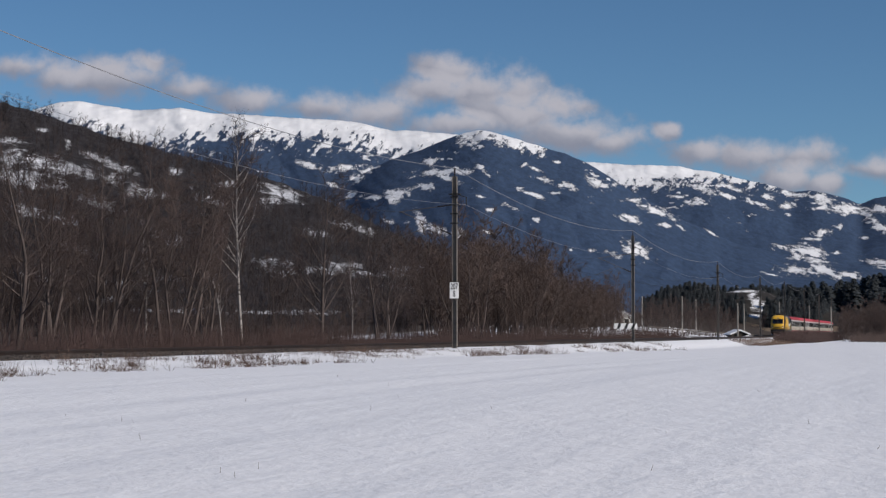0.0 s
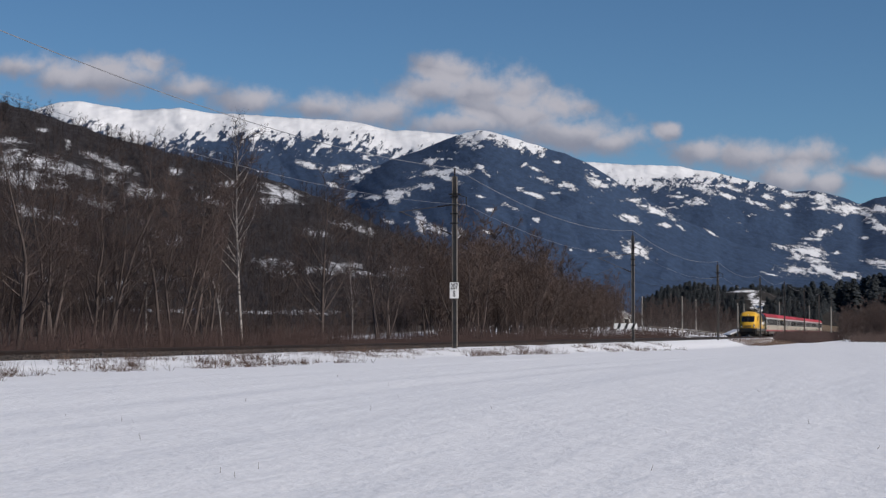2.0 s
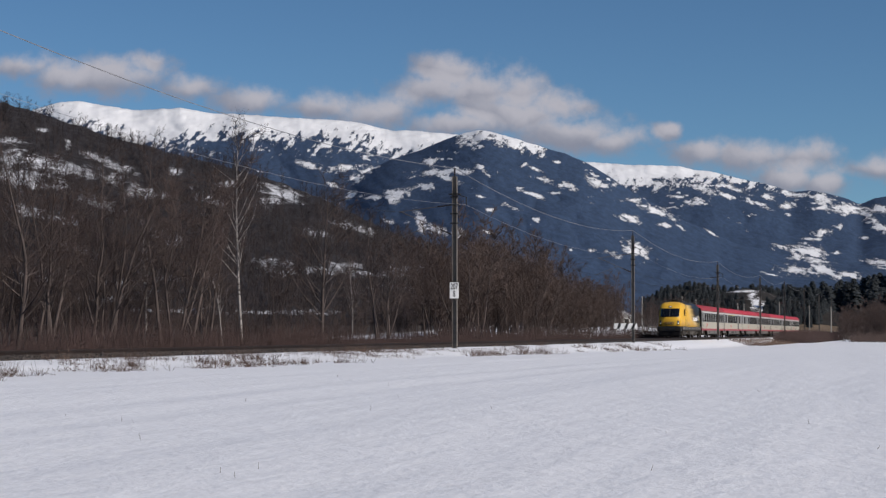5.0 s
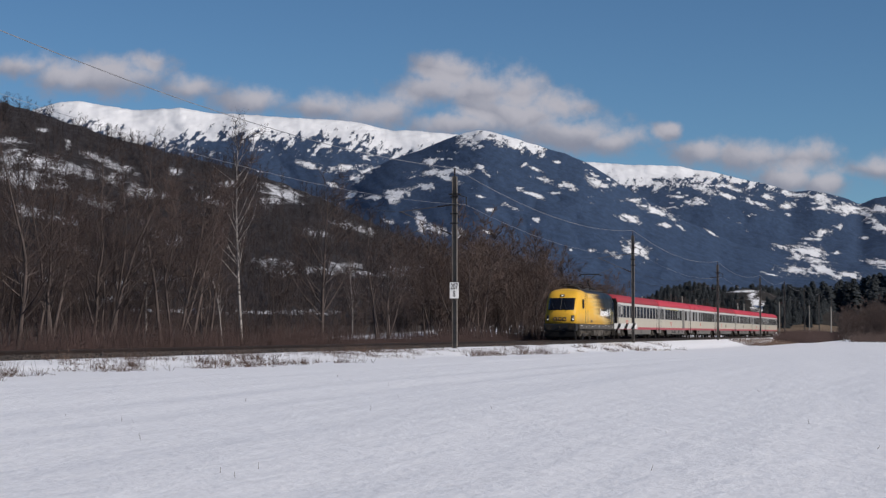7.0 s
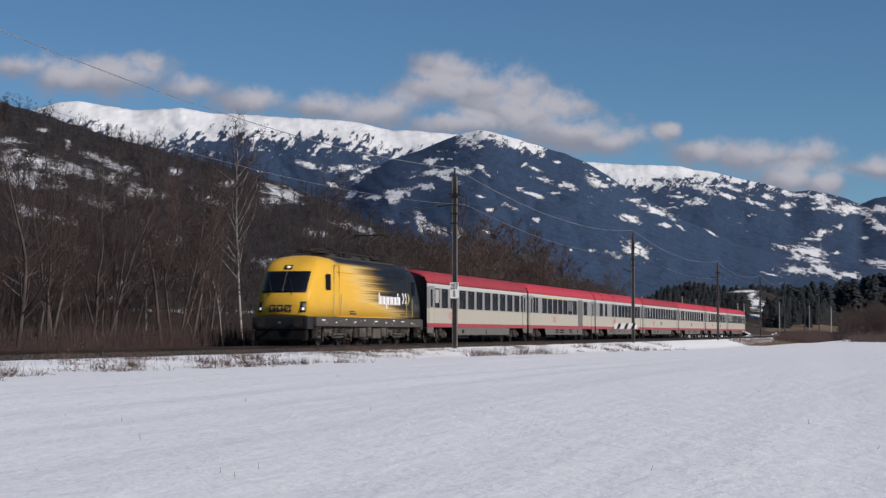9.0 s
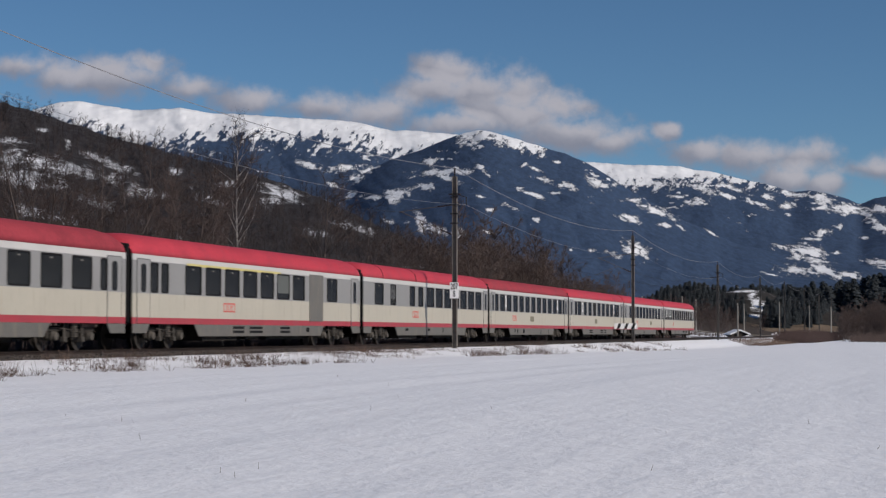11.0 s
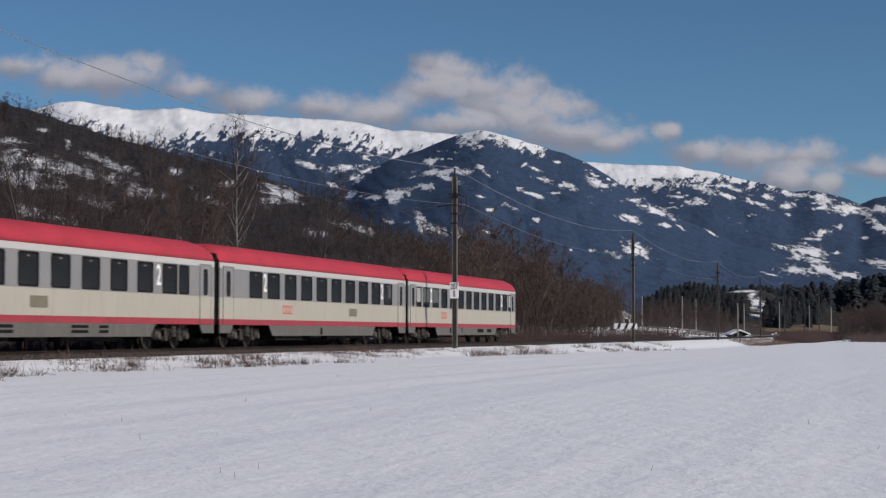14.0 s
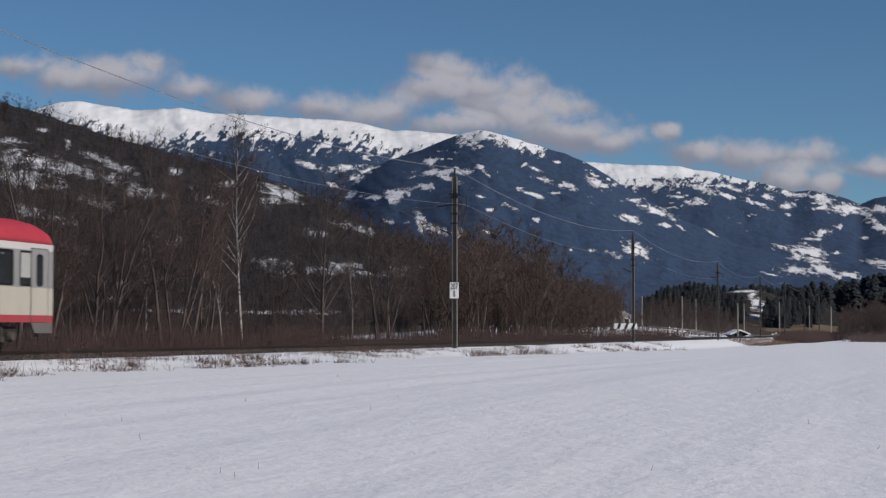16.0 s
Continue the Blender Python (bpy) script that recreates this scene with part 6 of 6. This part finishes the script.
def make_spruces():
    kinds = [tree_thing(spruce_meshes(k, 14.0), "dark green spruce at the edge of a far wood", "spruce", "far spruce wood", "spruce_tree") for k in (41, 42, 43)]
    first = [True] * 3
    rng = np.random.default_rng(44)
    skyline = ((112, 22), (119, 26), (127, 30), (140, 31), (152, 28), (165, 28), (180, 29), (200, 30), (215, 30), (228, 34), (240, 35), (254, 37))
    for row, d0, part_of in ((0, 640, 0.55), (1, 690, 0.74), (2, 760, 0.90), (3, 960, 0.97)):
        for u in np.arange(112, 254, 1.5 if row < 3 else 1.9):
            uu, d = u + rng.uniform(-1.0, 1.0), d0 + rng.uniform(-20, 20)
            s, v = sv(uu / 1000 * d, d)
            if (abs(v) < 8 and s < 900) or (165.5 < uu < 177 and row < 2):
                continue
            rise = np.interp(uu, [p for p, _ in skyline], [q for _, q in skyline]) / 1000 * d - float(ground_level(s, v))
            h = max(5.0, rise * part_of * rng.uniform(0.82, 1.03))
            k = int(rng.integers(0, 3))
            m = stand_on(s, v, rng.uniform(0, 360), h / 14)
            if first[k]:
                kinds[k].matrix_basis, first[k] = m, False
            else:
                put(kinds[k], m)


make_spruces()
# ---- far side: poles, sheds, fence, snow heaps ----
GREY_WOOD = material("weathered_pole_wood", (0.30, 0.28, 0.25), 0.85, vary=0.2, scale=2.0)
SNOW_HEAP = material("piled_snow", (0.86, 0.87, 0.9), 0.7, vary=0.05, scale=1.5, bump=0.5, bump_scale=3.0)
PLASTER = material("pale_plaster", (0.62, 0.60, 0.56), 0.9, vary=0.08, scale=0.6)
DARK_WOOD = material("dark_boards", (0.06, 0.045, 0.035), 0.85, vary=0.3, scale=1.0)


def on_ground(u, d):
    s, v = sv(u / 1000 * d, d)
    return Vector((u / 1000 * d, d, float(ground_level(s, v))))


def utility_pole(u, d, top):
    p = on_ground(u, d)
    o = tagged(new("utility_pole"), "pale slender utility pole with short crossarm", "pole", "far utility poles")
    o.location = p
    bm = bmesh.new()
    rod(bm, (0, 0, -0.3), (0, 0, top - p.z), 0.15, 0.10, 10)
    part("shaft", bm, GREY_WOOD, o)
    bm = bmesh.new()
    box(bm, -0.5, 0.5, -0.05, 0.05, top - p.z - 0.5, top - p.z - 0.4, 0.01)
    part("crossarm", bm, DARK_IRON, o)
    for x in (-0.42, 0.42):
        bm = bmesh.new()
        insulator(bm, (x, 0, top - p.z - 0.4), (x, 0, top - p.z - 0.18), 0.05)
        part("insulator", bm, PORCELAIN, o)


def house(u, d, w, deep, wall, roof, turn, label, walls, name="farm_house"):
    """A gabled house with snow on its roof."""
    p = on_ground(u, d)
    o = tagged(new(name), label, "house")
    o.matrix_world = pose(*p, 0, 0, turn)
    V = [(x, y, z) for y in (-deep / 2, deep / 2) for x, z in ((-w / 2, -0.3), (w / 2, -0.3), (w / 2, wall), (0, wall + roof), (-w / 2, wall))]
    part("wall", mesh_from("wall", V, [(0, 1, 2, 3, 4), (9, 8, 7, 6, 5), (0, 5, 6, 1), (1, 6, 7, 2), (4, 9, 5, 0)], walls), None, o)
    for side in (-1, 1):
        a, b = Vector((0, 0, wall + roof)), Vector((side * (w / 2 + 0.4), 0, wall - 0.4 * roof / (w / 2)))
        V = [(q.x, y, q.z + t) for t in (0.03, 0.28) for q in (a, b) for y in (-deep / 2 - 0.4, deep / 2 + 0.4)]
        part("roof", mesh_from("roof", V, [(0, 1, 3, 2), (4, 6, 7, 5), (0, 4, 5, 1), (2, 3, 7, 6), (0, 2, 6, 4), (1, 5, 7, 3)], SNOW_HEAP), None, o, "snow-covered roof slope")
    for x in (-w * 0.25, w * 0.25):
        win = part("window", blocks("window", [(x - 0.45, x + 0.45, -deep / 2 - 0.03, -deep / 2 + 0.02, wall * 0.4, wall * 0.4 + 0.9)], COACH_GLASS), None, o)
        part("window_frame", blocks("window_frame", [(x - 0.5, x - 0.42, -deep / 2 - 0.05, -deep / 2, wall * 0.4 - 0.05, wall * 0.4 + 0.95), (x + 0.42, x + 0.5, -deep / 2 - 0.05, -deep / 2, wall * 0.4 - 0.05, wall * 0.4 + 0.95)], DARK_WOOD), None, win)
    return o


def heap(u, d, w, h, seed, lift=0.0, label="small heap of piled snow beside the far road"):
    p = on_ground(u, d)
    n = 22
    a = np.linspace(-1, 1, n)
    X, Y = np.meshgrid(a, a)
    r = np.hypot(X, Y)
    Z = (1 - smooth(r + 0.35 * fbm(X * 1.5, Y * 1.5, seed, 3), 0.2, 1.0)) * (0.75 + 0.5 * fbm(X * 2, Y * 2, seed + 2, 3))
    P = np.stack([X * w / 2, Y * w / 2, Z * h - 0.15 + lift], -1)
    o = tagged(new("snow_heap", grid_mesh("snow_heap", P, SNOW_HEAP)), label, "snow heap", "far snow heaps")
    o.location = p
    return o


def guard_rail():
    o = tagged(new("road_guard_rail"), "grey guard rail along the far road", "guard rail")
    pts = [on_ground(u, float(np.interp(u, (108, 178, 211), (372, 389, 620)))) for u in np.linspace(108, 211, 40)]
    tubes = Tubes()
    tubes.add([(p.x, p.y, p.z + 0.72) for p in pts], [0.14] * len(pts), 4)
    part("rail_beam", tubes.mesh("rail_beam", POST_STEEL), None, o)
    me = blocks("rail_post", [(-0.06, 0.06, -0.06, 0.06, -0.2, 0.7)], POST_STEEL)
    for p in pts[::2]:
        part("rail_post", me, None, o).location = p


SPOTS_BANK = [(166.5, 22.2, 7.5, 0.9, 0), (170.5, 19.1, 1.9, 2.8, -35), (172.3, 14.8, 2.5, 2.8, -30),
    (176.4, 12, 2.2, 2.2, 0), (172.6, 8.9, 4.4, 0.9, 0), (158.3, 7.3, 3.7, 0.9, -20)]
CREST_BANK = [(98.4, 2.3), (125, 8.0), (140, 15.0), (150, 20.0), (160, 23.5), (167, 24.4), (175, 23.5), (186, 20.0),
    (202, 14.0), (223, 9.0), (285, 7.3)]


def make_far():
    bank, n, b, co, mask = two_cover("wooded_bank_and_snow", (0.030, 0.027, 0.024), SNOW, "cover", (0.5, 2.4, 0.8), soft=0.12, push=1.0, dark=0.5)
    mountain("wooded_bank", CREST_BANK, 655, 720, 96, 300, 260, 60, -1, bank, "dark wooded bank with a narrow snowy clearing", lambda U, V, d: clearings(U, V, SPOTS_BANK), 6, 8, 1.0, 1.0)
    for u, d, top in ((109.8, 330, 7.2), (131.9, 360, 7.8), (139.5, 380, 7.6), (162.5, 330, 6.0), (166, 400, 7.0), (185.5, 400, 7.4), (202, 520, 8.4), (214, 440, 7.0)):
        utility_pole(u, d, top)
    house(96, 420, 4.2, 5.0, 2.4, 1.2, 25, "pale farmhouse with snowy roof half behind trees", PLASTER)
    house(162, 360, 3.4, 4.0, 0.9, 0.7, 8, "low dark shed with thick snow on the roof", DARK_WOOD, "field_shed")
    straw, n, b, co, mask = two_cover("straw_bank", (0.17, 0.125, 0.085), SNOW, "cover", (0.4, 2.0, 1.2), push=0.5, dark=0.6)
    mountain("grass_bank", [(166, 3.4), (173, 4.6), (190, 5.3), (206, 5.0), (219, 3.2)], 605, 640, 168, 218, 120, 24, 0.6, straw, "long dry grass bank beyond the far end of the track", lambda U, V, d: 0.12 + 0.3 * smooth(fbm(U / 4, V / 0.8, 77, 3), 0.1, 0.6), 0.5, 12, 1.0, 0.2)
    guard_rail()
    for i, (u, d, w, h, lift) in enumerate(((126, 385, 3.4, 1.0, 0.2), (131, 385, 3.0, 0.9, 0.2), (154, 340, 4.0, 1.0, 0), (167, 350, 3.6, 1.1, 0), (183, 420, 3.0, 1.3, 0.3), (199, 540, 4.0, 1.2, 0.3), (206, 600, 5.0, 1.4, 0.3), (216, 425, 4.6, 1.3, 0.3), (172, 352, 3.0, 1.0, 0))):
        heap(u, d, w, h, 50 + i, lift)


make_far()


# ---- motion of the train ----
def train_at(t):
    """Where along the track the leading coach's front stands."""
    return -0.002896 * t ** 3 + 0.029641 * t ** 2 - 31.937229 * t + 388.535


def motions():
    times = [k * 0.5 for k in range(33)]
    for i, thing in enumerate([LOCO] + COACHES):
        off = -LOCO_LONG - 0.02 if i == 0 else (i - 1) * LONG
        walk(thing, [(t, pose(*at(train_at(t) + off), 0, 0, HEADING)) for t in times])


motions()
